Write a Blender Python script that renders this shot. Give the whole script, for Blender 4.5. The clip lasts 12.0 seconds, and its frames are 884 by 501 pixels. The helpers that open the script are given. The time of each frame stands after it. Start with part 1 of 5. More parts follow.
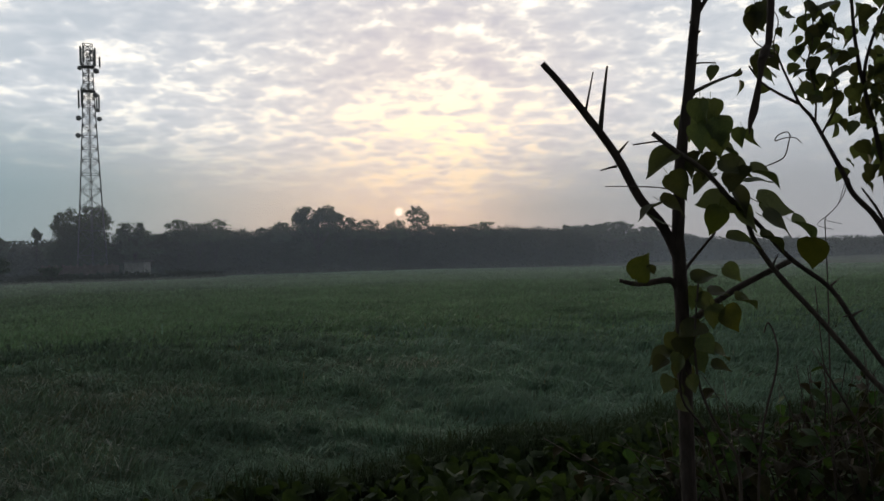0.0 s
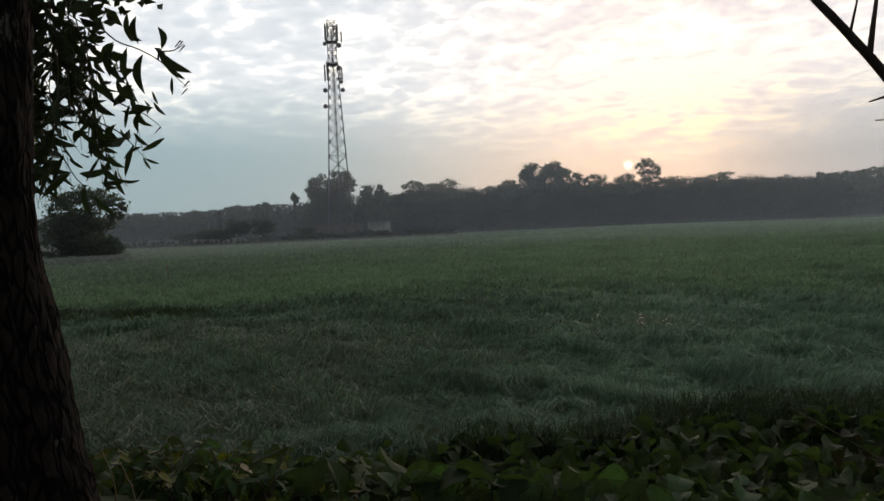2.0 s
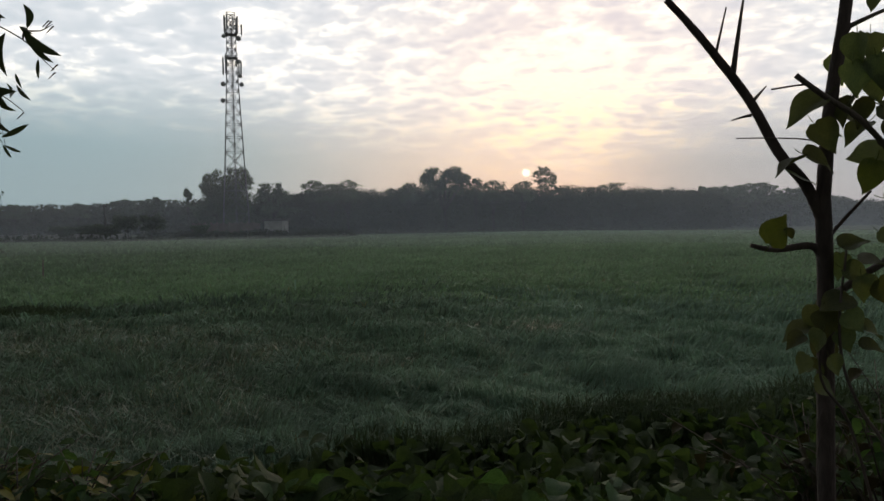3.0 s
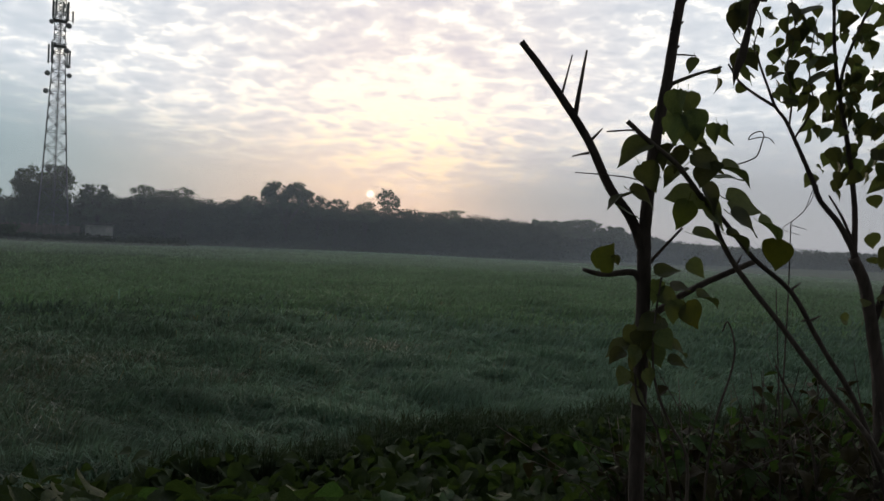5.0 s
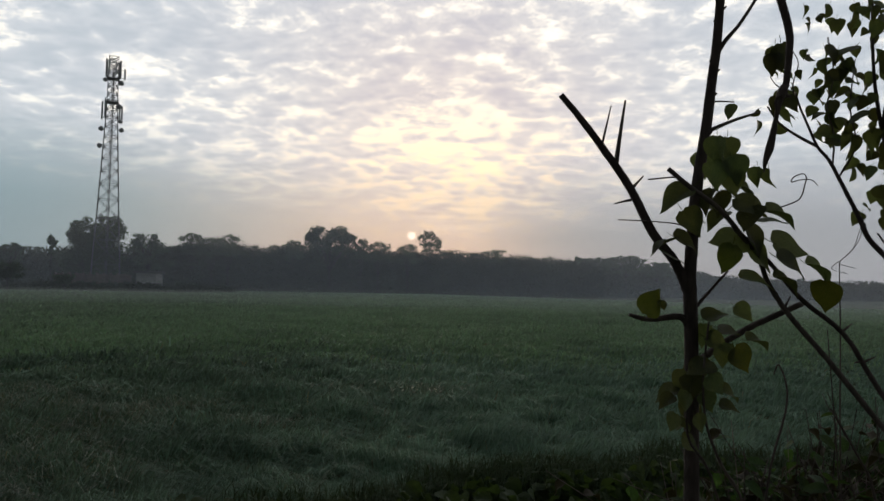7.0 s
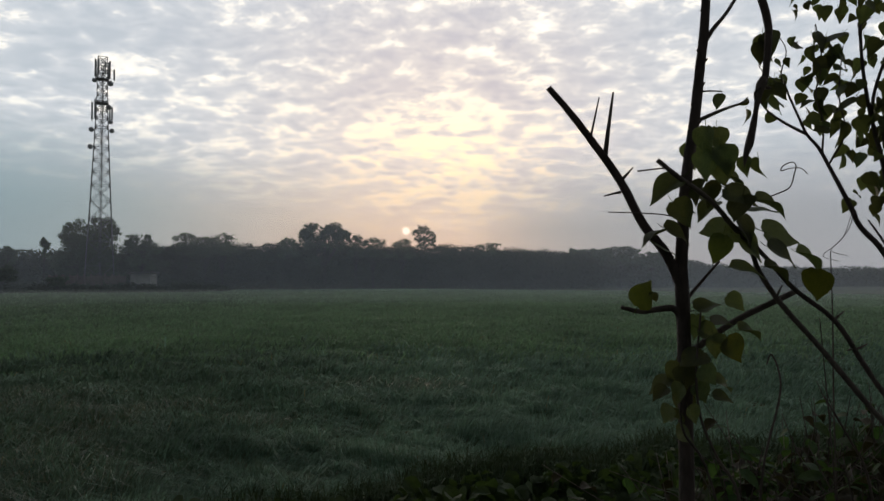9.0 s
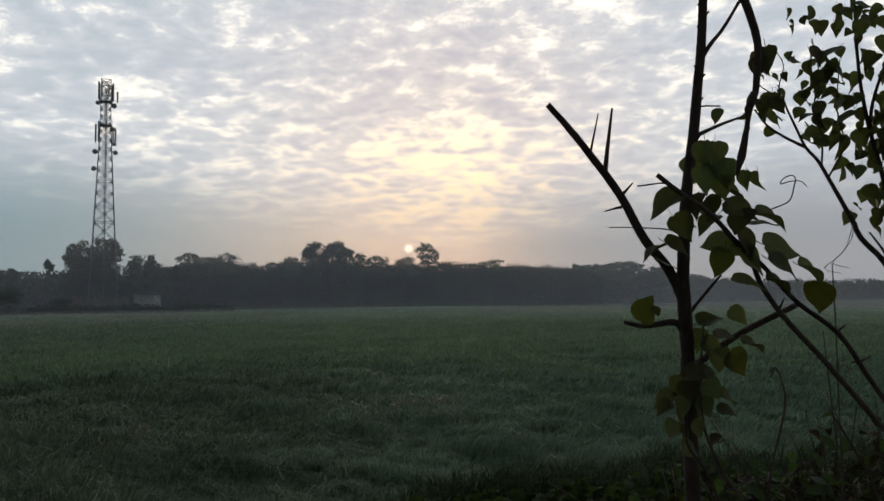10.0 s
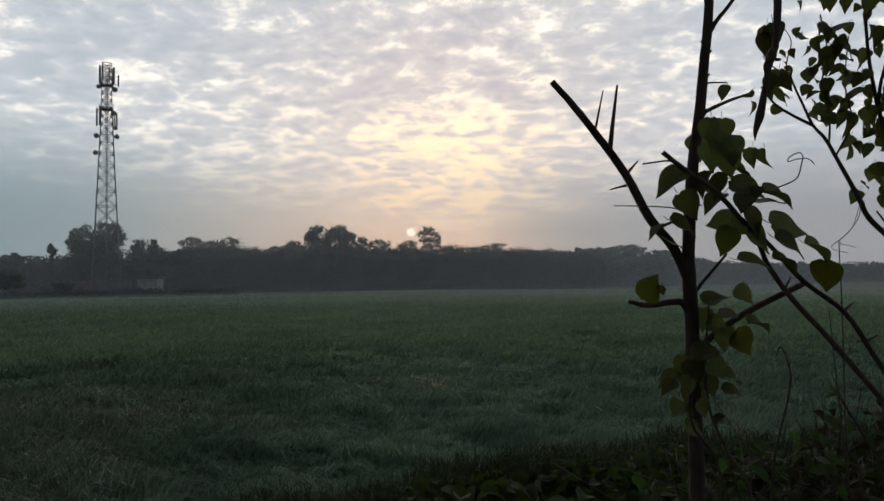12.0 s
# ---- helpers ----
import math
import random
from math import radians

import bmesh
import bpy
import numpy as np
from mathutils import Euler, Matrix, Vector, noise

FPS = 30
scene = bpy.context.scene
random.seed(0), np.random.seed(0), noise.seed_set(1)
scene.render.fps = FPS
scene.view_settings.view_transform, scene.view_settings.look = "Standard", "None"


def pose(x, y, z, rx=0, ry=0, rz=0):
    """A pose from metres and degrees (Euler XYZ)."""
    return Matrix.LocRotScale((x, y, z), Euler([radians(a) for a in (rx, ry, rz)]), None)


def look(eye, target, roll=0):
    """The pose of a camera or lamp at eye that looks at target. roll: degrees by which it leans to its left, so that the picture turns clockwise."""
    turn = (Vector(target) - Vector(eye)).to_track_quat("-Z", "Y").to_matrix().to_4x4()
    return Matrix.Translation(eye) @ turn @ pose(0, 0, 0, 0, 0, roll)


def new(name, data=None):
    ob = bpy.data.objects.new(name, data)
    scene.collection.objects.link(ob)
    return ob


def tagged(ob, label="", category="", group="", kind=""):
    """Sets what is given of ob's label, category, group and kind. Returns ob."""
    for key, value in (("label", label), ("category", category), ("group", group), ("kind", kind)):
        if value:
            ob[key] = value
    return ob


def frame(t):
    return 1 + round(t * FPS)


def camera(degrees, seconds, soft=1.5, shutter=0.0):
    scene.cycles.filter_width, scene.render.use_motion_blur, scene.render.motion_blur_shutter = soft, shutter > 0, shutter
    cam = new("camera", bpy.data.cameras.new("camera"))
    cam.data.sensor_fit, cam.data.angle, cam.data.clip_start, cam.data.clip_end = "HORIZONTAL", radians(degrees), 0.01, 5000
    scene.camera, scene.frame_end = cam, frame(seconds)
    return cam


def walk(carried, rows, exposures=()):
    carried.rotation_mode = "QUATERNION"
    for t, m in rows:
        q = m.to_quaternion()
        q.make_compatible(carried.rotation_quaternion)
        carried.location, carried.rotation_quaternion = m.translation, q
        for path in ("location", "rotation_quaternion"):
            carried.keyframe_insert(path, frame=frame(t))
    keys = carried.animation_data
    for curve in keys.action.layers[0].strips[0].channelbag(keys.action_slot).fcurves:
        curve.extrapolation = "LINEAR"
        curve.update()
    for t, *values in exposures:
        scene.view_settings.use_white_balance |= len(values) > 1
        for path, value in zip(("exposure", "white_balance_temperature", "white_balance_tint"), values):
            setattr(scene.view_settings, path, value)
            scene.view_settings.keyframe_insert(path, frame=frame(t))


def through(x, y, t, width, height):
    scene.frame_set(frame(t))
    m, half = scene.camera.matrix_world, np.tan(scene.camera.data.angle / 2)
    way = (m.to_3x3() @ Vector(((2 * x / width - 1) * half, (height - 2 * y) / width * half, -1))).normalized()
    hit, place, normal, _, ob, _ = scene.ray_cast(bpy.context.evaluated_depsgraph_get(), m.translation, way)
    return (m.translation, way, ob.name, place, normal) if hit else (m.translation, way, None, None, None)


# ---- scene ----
cam = camera(62.8, 12.0)
PATH = [
    (0, (0.147, 0.087, 1.845), (0.2, 2.086, 1.869), -1.7),
    (0.5, (0.137, 0.093, 1.846), (0.069, 2.092, 1.859), -2.3),
    (1, (0.135, 0.101, 1.846), (-0.11, 2.086, 1.842), -2.3),
    (1.5, (0.136, 0.121, 1.845), (-0.286, 2.075, 1.802), -2.0),
    (2, (0.155, 0.164, 1.838), (-0.411, 2.081, 1.765), -2.7),
    (2.5, (0.197, 0.209, 1.836), (-0.3, 2.144, 1.755), -2.3),
    (3, (0.209, 0.226, 1.839), (-0.087, 2.203, 1.764), -1.1),
    (3.5, (0.191, 0.163, 1.823), (0.123, 2.16, 1.754), -0.1),
    (3.7, (0.194, 0.173, 1.823), (0.173, 2.172, 1.771), 0.1),
    (5.3, (0.157, 0.139, 1.815), (0.305, 2.134, 1.803), 2.6),
    (5.5, (0.151, 0.137, 1.823), (0.237, 2.135, 1.798), 1.9),
    (6, (0.142, 0.116, 1.827), (0.135, 2.116, 1.841), 1.3),
    (6.5, (0.146, 0.096, 1.836), (0.153, 2.095, 1.873), 1.0),
    (7, (0.148, 0.086, 1.843), (0.17, 2.084, 1.938), 1.1),
    (7.5, (0.15, 0.085, 1.842), (0.18, 2.084, 1.925), 0.6),
    (7.7, (0.141, 0.069, 1.836), (0.181, 2.068, 1.91), 0.6),
    (9.3, (0.164, 0.101, 1.851), (0.192, 2.099, 1.935), -0.4),
    (9.5, (0.16, 0.095, 1.845), (0.181, 2.092, 1.944), -0.5),
    (10, (0.165, 0.09, 1.848), (0.194, 2.085, 1.975), -0.8),
    (10.5, (0.165, 0.09, 1.845), (0.194, 2.087, 1.963), -0.7),
    (11, (0.162, 0.089, 1.846), (0.191, 2.086, 1.962), -0.7),
    (11.5, (0.161, 0.093, 1.841), (0.187, 2.09, 1.952), -0.8),
    (12, (0.163, 0.11, 1.836), (0.185, 2.108, 1.918), -0.9),
]
walk(cam, [(t, look(eye, target, roll)) for t, eye, target, roll in PATH],
     [(0, 0.34, 6560, 8.5), (1, 0.42, 6620, 8.5), (2, 0.72, 6850, 9.5), (2.5, 0.74, 6850, 9.5), (3, 0.60, 6780, 9.3), (3.7, 0.57, 6680, 9), (5.3, 0.50, 6560, 8.5),
      (6.5, 0.35, 6560, 8.5), (9.3, 0.30, 6560, 8.5), (12, 0.20, 6560, 8.5)])

# ---- world, sun ----
SUN_AZ, SUN_EL = radians(-1.8), radians(3.83)      # azimuth from +y towards +x
SUN_DIR = Vector((math.sin(SUN_AZ) * math.cos(SUN_EL), math.cos(SUN_AZ) * math.cos(SUN_EL), math.sin(SUN_EL)))


class Nodes:
    """Short hand for building a node tree."""

    def __init__(self, tree):
        self.tree = tree
        tree.nodes.clear()

    def put(self, kind, inputs=None, **attrs):
        n = self.tree.nodes.new(kind)
        for k, v in attrs.items():
            setattr(n, k, v)
        for k, v in (inputs or {}).items():
            if isinstance(v, bpy.types.NodeSocket):
                self.tree.links.new(v, n.inputs[k])
            else:
                n.inputs[k].default_value = v
        return n

    def math(self, op, a, b=0.0, clamp=False):
        return self.put("ShaderNodeMath", {0: a, 1: b}, operation=op, use_clamp=clamp).outputs[0]

    def mix(self, f, a, b, blend="MIX"):
        n = self.put("ShaderNodeMix", {0: f}, data_type="RGBA", blend_type=blend)
        for i, v in ((6, a), (7, b)):
            if isinstance(v, bpy.types.NodeSocket):
                self.tree.links.new(v, n.inputs[i])
            else:
                n.inputs[i].default_value = (*v, 1)
        return n.outputs[2]

    def span(self, v, a, b, smooth=True, c=0.0, d=1.0):
        return self.put("ShaderNodeMapRange", {0: v, 1: a, 2: b, 3: c, 4: d},
                        interpolation_type="SMOOTHSTEP" if smooth else "LINEAR").outputs[0]

    def noise(self, vec, scale, detail=4.0, rough=0.55, dist=0.0):
        return self.put("ShaderNodeTexNoise", {"Vector": vec, "Scale": scale, "Detail": detail, "Roughness": rough,
                                               "Distortion": dist}).outputs[0]


def make_world():
    w = bpy.data.worlds.new("dawn_sky")
    scene.world = w
    w.use_nodes = True
    n = Nodes(w.node_tree)
    d = n.put("ShaderNodeTexCoord").outputs["Generated"]
    xyz = n.put("ShaderNodeSeparateXYZ", {0: d})
    z = n.math("MAXIMUM", xyz.outputs[2], 0.0)
    zz = n.math("ADD", z, 0.19)
    u, v = n.math("DIVIDE", xyz.outputs[0], zz), n.math("DIVIDE", xyz.outputs[1], zz)
    # the cloud sheet, seen in perspective, its rows turned a little
    plane = n.put("ShaderNodeCombineXYZ", {0: u, 1: v}).outputs[0]
    plane = n.put("ShaderNodeVectorRotate", {"Vector": plane, "Angle": 0.22}, rotation_type="Z_AXIS").outputs[0]
    rows = n.put("ShaderNodeMapping", {"Vector": plane, "Location": (3.7, 1.3, 0.0), "Scale": (0.78, 0.80, 1.0)}).outputs[0]
    fine = n.noise(rows, 16.5, 8.0, 0.68, 0.2)
    mid = n.noise(rows, 5.6, 4.0, 0.55, 0.3)
    wide = n.noise(plane, 1.05, 2.0, 0.5)
    warp = n.put("ShaderNodeTexNoise", {"Vector": rows, "Scale": 7.0, "Detail": 4.0}).outputs["Color"]
    lumpy = n.put("ShaderNodeVectorMath", {0: rows, 1: n.put("ShaderNodeVectorMath", {0: warp, "Scale": 0.22}, operation="SCALE").outputs[0]}).outputs[0]
    cell = n.put("ShaderNodeTexVoronoi", {"Vector": lumpy, "Scale": 13.0, "Smoothness": 0.6}, feature="SMOOTH_F1").outputs["Distance"]
    fine = n.math("ADD", n.math("MULTIPLY", fine, 0.70), n.math("MULTIPLY", cell, 0.34))
    cloud = n.math("ADD", n.math("MULTIPLY", fine, 0.62), n.math("ADD", n.math("MULTIPLY", mid, 0.26), n.math("MULTIPLY", wide, 0.16)))

    def glow(az, el, sigma):
        a, e = radians(az), radians(el)
        p = (math.sin(a) * math.cos(e), math.cos(a) * math.cos(e), math.sin(e))
        dot = n.put("ShaderNodeVectorMath", {0: d, 1: p}, operation="DOT_PRODUCT").outputs["Value"]
        k = n.math("MULTIPLY", n.math("SUBTRACT", dot, 1.0), 1 / radians(sigma) ** 2)
        return n.math("EXPONENT", k)

    core = n.math("ADD", n.math("MULTIPLY", glow(3.6, 11.0, 3.3), 0.72), n.math("MULTIPLY", glow(0.0, 7.5, 4.0), 0.42))
    halo = glow(1.5, 9.5, 11.0)
    low = glow(-1.8, 4.5, 5.5)
    lift = n.math("ADD", n.math("ADD", cloud, n.math("MULTIPLY", core, 0.082)), n.math("MULTIPLY", halo, 0.015))
    soft = n.span(lift, 0.40, 0.62)
    gaps = n.span(lift, 0.532, 0.668)
    # grey-blue cloud undersides, bluer away from the sun, thin bright gaps between them
    under = n.mix(soft, n.mix(halo, (0.412, 0.458, 0.515), (0.505, 0.452, 0.488)), n.mix(halo, (0.545, 0.572, 0.615), (0.71, 0.63, 0.585)))
    lit = n.mix(n.math("MULTIPLY", core, 1.0, True), n.mix(halo, (0.82, 0.81, 0.77), (1.02, 0.775, 0.54)), (1.08, 0.82, 0.55))
    # the sheet thins towards the zenith, so its gaps are brighter there
    lit = n.mix(n.math("MULTIPLY", n.span(z, 0.14, 0.34), 0.8), lit, (1.08, 1.0, 0.89))
    sky = n.mix(gaps, under, lit)
    # shallow haze above the horizon
    hazecol = n.mix(low, n.mix(n.span(xyz.outputs[0], -0.6, 0.5), (0.195, 0.278, 0.322), (0.295, 0.312, 0.350)), (0.60, 0.43, 0.36))
    hazecol = n.mix(n.math("MULTIPLY", glow(-8.0, 5.0, 9.0), 0.6), hazecol, (0.52, 0.45, 0.41))
    side = n.math("ADD", n.math("MULTIPLY", n.math("MAXIMUM", n.math("MULTIPLY", xyz.outputs[0], -1.0), 0.0), 0.10), n.math("MULTIPLY", n.math("MAXIMUM", xyz.outputs[0], 0.0), 0.07))
    haze = n.span(n.math("ADD", n.math("SUBTRACT", z, side), n.math("MULTIPLY", n.math("SUBTRACT", wide, 0.5), 0.05)), 0.045, 0.17, c=1.0, d=0.0)
    haze = n.math("MULTIPLY", haze, n.math("SUBTRACT", 1.0, n.math("MULTIPLY", core, 0.75)), clamp=True)
    sky = n.mix(haze, sky, hazecol)
    # the sun's disc, veiled by the haze
    dot = n.put("ShaderNodeVectorMath", {0: d, 1: SUN_DIR}, operation="DOT_PRODUCT").outputs["Value"]
    disc = n.span(dot, math.cos(radians(0.37)), math.cos(radians(0.22)))
    sky = n.mix(disc, sky, (1.35, 0.98, 0.84))
    air = n.put("ShaderNodeTexSky", sky_type="NISHITA", sun_disc=False, sun_elevation=SUN_EL, sun_rotation=SUN_AZ)
    # dimmer overhead and away from the sun, as at every dawn
    dawn = n.span(dot, -0.4, 0.92, c=0.15, d=1.0)
    bg1 = n.put("ShaderNodeBackground", {0: sky, 1: n.math("MULTIPLY", dawn, 1.12)})
    bg2 = n.put("ShaderNodeBackground", {0: air.outputs[0], 1: 0.06})
    both = n.put("ShaderNodeMixShader", {0: 0.92, 1: bg2.outputs[0], 2: bg1.outputs[0]})
    n.put("ShaderNodeOutputWorld", {0: both.outputs[0]})


make_world()
lamp = bpy.data.lights.new("sun", "SUN")
lamp.energy, lamp.angle, lamp.color = 0.5, radians(10), (1.0, 0.80, 0.60)
sun = new("sun", lamp)
sun.matrix_world = look(SUN_DIR * 900, (0, 0, 0))


# ---- materials ----
def surface(name, dark, light, scale=8.0, rough=0.7, bump=0.3, bump_scale=None, through=0.0, spec=0.3, vary=0.25,
            stretch=(1, 1, 1), island=False, through_tint=(1.1, 1.25, 0.5)):
    m = bpy.data.materials.new(name)
    m.use_nodes = True
    n = Nodes(m.node_tree)
    obj = n.put("ShaderNodeTexCoord").outputs["Object"]
    vec = n.put("ShaderNodeMapping", {"Vector": obj, "Scale": stretch}).outputs[0]
    a, b = n.noise(vec, scale, 5.0, 0.6), n.noise(vec, scale * 0.17, 3.0)
    f = n.span(n.math("ADD", n.math("MULTIPLY", a, 0.6), n.math("MULTIPLY", b, 0.4)), 0.32, 0.68)
    rnd = n.put("ShaderNodeNewGeometry").outputs["Random Per Island"] if island else n.put("ShaderNodeObjectInfo").outputs["Random"]
    col = n.mix(f, dark, light)
    col = n.put("ShaderNodeHueSaturation", {"Color": col, "Hue": n.span(rnd, 0, 1, False, 0.5 - vary * 0.09, 0.5 + vary * 0.06),
                                            "Value": n.span(rnd, 0, 1, False, 1 - vary, 1 + vary)}).outputs[0]
    relief = n.noise(vec, bump_scale or scale * 3, 4.0, 0.6)
    nb = n.put("ShaderNodeBump", {"Strength": bump, "Distance": 0.02, "Height": relief}).outputs[0]
    p = n.put("ShaderNodeBsdfPrincipled", {"Base Color": col, "Roughness": rough, "Normal": nb, "Specular IOR Level": spec})
    out = p.outputs[0]
    if through:
        tcol = n.mix(1.0, col, through_tint, "MULTIPLY")
        t = n.put("ShaderNodeBsdfTranslucent", {"Color": tcol, "Normal": nb})
        out = n.put("ShaderNodeMixShader", {0: through, 1: out, 2: t.outputs[0]}).outputs[0]
    n.put("ShaderNodeOutputMaterial", {0: out})
    return m


SOIL = surface("soil", (0.040, 0.050, 0.028), (0.075, 0.085, 0.048), 3.0, 0.95, 0.7, spec=0.04)
GRASS = surface("dewy_grass", (0.098, 0.158, 0.116), (0.170, 0.246, 0.190), 0.6, 0.75, 0.1, through=0.42, spec=0.08, vary=0.25, island=True, through_tint=(1.0, 1.1, 0.92))
YOUNG_CROP = surface("young_crop", (0.122, 0.184, 0.116), (0.188, 0.266, 0.172), 0.3, 0.7, 0.1, through=0.42, spec=0.12, vary=0.22, island=True, through_tint=(0.95, 1.15, 0.8))
# browner, darker GRASS: shade on the old tree's side put into the colour
DIMMED_GRASS = surface("worn_grass", (0.072, 0.112, 0.078), (0.128, 0.174, 0.128), 0.6, 0.75, 0.1, through=0.35, spec=0.1, vary=0.3, island=True, through_tint=(1.0, 1.1, 0.92))
# darker copy of YOUNG_CROP: fading light across the field put into the colour
DIMMED_CROP = surface("dark_crop", (0.082, 0.126, 0.080), (0.130, 0.186, 0.120), 0.3, 0.7, 0.1, through=0.38, spec=0.1, vary=0.22, island=True, through_tint=(0.95, 1.15, 0.8))
# grass painted dark for the shaded faces along the bed and bund
SHADED_GRASS = surface("rank_grass", (0.046, 0.066, 0.044), (0.078, 0.104, 0.068), 2.0, 0.92, 0.1, through=0.15, spec=0.05, vary=0.3, island=True)
LODGED = surface("flattened_grass", (0.085, 0.100, 0.070), (0.160, 0.170, 0.125), 1.2, 0.5, 0.1, through=0.2, spec=0.3, vary=0.25, island=True)
STRAW = surface("dry_blade", (0.16, 0.13, 0.07), (0.24, 0.20, 0.11), 3.0, 0.7, 0.1, through=0.2, vary=0.3, island=True)
WOODS = surface("far_foliage", (0.034, 0.044, 0.030), (0.054, 0.066, 0.042), 0.25, 0.8, 0.0, through=0.12, vary=0.10, spec=0.15, island=True)
TREE_LEAF = surface("tree_foliage", (0.035, 0.055, 0.028), (0.065, 0.090, 0.045), 0.4, 0.7, 0.0, through=0.2, vary=0.3, island=True)
FAR_BARK = surface("far_bark", (0.035, 0.032, 0.028), (0.065, 0.058, 0.050), 2.0, 0.9, 0.5)


def cracked_bark(name):
    """Old bark: long plates parted by dark cracks, flecked with lichen."""
    m = bpy.data.materials.new(name)
    m.use_nodes = True
    n = Nodes(m.node_tree)
    obj = n.put("ShaderNodeTexCoord").outputs["Object"]
    warp = n.put("ShaderNodeTexNoise", {"Vector": obj, "Scale": 5.0, "Detail": 3.0}).outputs["Color"]
    vec = n.put("ShaderNodeVectorMath", {0: obj, 1: n.put("ShaderNodeVectorMath", {0: warp, "Scale": 0.10}, operation="SCALE").outputs[0]}).outputs[0]
    vec = n.put("ShaderNodeMapping", {"Vector": vec, "Scale": (1, 1, 0.22)}).outputs[0]
    edge = n.put("ShaderNodeTexVoronoi", {"Vector": vec, "Scale": 36.0}, feature="DISTANCE_TO_EDGE").outputs["Distance"]
    plate = n.span(edge, 0.02, 0.22)
    grain = n.noise(vec, 60.0, 5.0, 0.65)
    col = n.mix(n.math("MULTIPLY", plate, grain), (0.004, 0.003, 0.003), (0.032, 0.024, 0.020))
    lichen = n.span(n.noise(obj, 9.0, 6.0, 0.7), 0.60, 0.68)
    col = n.mix(n.math("MULTIPLY", lichen, n.math("MULTIPLY", plate, 0.6)), col, (0.13, 0.135, 0.125))
    h = n.math("ADD", plate, n.math("MULTIPLY", grain, 0.5))
    nb = n.put("ShaderNodeBump", {"Strength": 0.8, "Distance": 0.012, "Height": h}).outputs[0]
    p = n.put("ShaderNodeBsdfPrincipled", {"Base Color": col, "Roughness": 0.95, "Normal": nb, "Specular IOR Level": 0.08})
    n.put("ShaderNodeOutputMaterial", {0: p.outputs[0]})
    return m


BARK = surface("young_bark", (0.054, 0.043, 0.038), (0.135, 0.108, 0.096), 30, 0.85, 0.6, stretch=(1, 1, 0.3))
OLD_BARK = cracked_bark("rough_bark")
HEART = surface("heart_leaf", (0.072, 0.090, 0.048), (0.115, 0.132, 0.068), 25, 0.5, 0.3, through=0.42, spec=0.18, vary=0.45, through_tint=(1.1, 1.12, 0.5))
PHYLLODE = surface("acacia_leaf", (0.028, 0.042, 0.020), (0.048, 0.066, 0.030), 25, 0.55, 0.2, through=0.16, spec=0.4, vary=0.35)
CROP = surface("crop_leaf", (0.036, 0.062, 0.030), (0.070, 0.108, 0.050), 18, 0.72, 0.4, through=0.35, spec=0.16, vary=0.35)
YELLOW = surface("yellow_leaf", (0.10, 0.10, 0.016), (0.17, 0.155, 0.028), 20, 0.5, 0.2, through=0.3, vary=0.3)
BROWN = surface("withered_leaf", (0.034, 0.028, 0.016), (0.062, 0.052, 0.028), 20, 0.8, 0.3, through=0.15, vary=0.3)
STEEL = surface("galvanised_steel", (0.045, 0.048, 0.052), (0.08, 0.084, 0.088), 4, 0.55, 0.1, spec=0.5)
PANEL = surface("antenna_cover", (0.22, 0.23, 0.24), (0.30, 0.31, 0.32), 2, 0.5, 0.0)
CONCRETE = surface("stained_plaster", (0.36, 0.35, 0.34), (0.56, 0.55, 0.53), 1.2, 0.9, 0.3)
BRICK = surface("weathered_brick", (0.10, 0.075, 0.06), (0.17, 0.12, 0.10), 3, 0.9, 0.5)
SHEET = surface("rusty_sheet", (0.035, 0.032, 0.030), (0.07, 0.062, 0.056), 2, 0.6, 0.2)
DARKNESS = surface("dark_timber", (0.03, 0.028, 0.025), (0.05, 0.045, 0.04), 3, 0.8, 0.2)


def haze_sheet_material(density, low, high):
    """A sheet standing in for haze: mostly clear, the rest scatters what light falls on it."""
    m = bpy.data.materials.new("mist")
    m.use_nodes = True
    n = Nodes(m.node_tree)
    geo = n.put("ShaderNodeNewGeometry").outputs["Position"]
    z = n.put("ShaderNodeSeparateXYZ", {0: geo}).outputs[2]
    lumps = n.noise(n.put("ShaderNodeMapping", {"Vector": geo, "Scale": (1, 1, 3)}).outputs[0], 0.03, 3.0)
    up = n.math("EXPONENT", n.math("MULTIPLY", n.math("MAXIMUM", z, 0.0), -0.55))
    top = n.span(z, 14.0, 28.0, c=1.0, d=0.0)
    # density by x paints the haze brighter towards the sun, dimmer to both sides
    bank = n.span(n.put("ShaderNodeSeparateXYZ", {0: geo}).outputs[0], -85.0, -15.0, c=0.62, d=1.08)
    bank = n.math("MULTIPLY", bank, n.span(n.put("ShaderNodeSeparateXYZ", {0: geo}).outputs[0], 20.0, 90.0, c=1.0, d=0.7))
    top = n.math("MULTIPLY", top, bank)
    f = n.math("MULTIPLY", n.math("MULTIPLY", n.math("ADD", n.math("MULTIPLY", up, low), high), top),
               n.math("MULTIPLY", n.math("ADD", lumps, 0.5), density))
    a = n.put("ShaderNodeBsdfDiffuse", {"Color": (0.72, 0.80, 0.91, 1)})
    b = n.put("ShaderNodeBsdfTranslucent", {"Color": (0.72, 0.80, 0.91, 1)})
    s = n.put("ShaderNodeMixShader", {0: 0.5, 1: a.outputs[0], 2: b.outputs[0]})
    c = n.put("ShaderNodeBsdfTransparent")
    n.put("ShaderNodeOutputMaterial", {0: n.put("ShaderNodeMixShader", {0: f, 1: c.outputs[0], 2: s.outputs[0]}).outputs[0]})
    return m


# ---- mesh helpers ----
rng = np.random.default_rng(7)


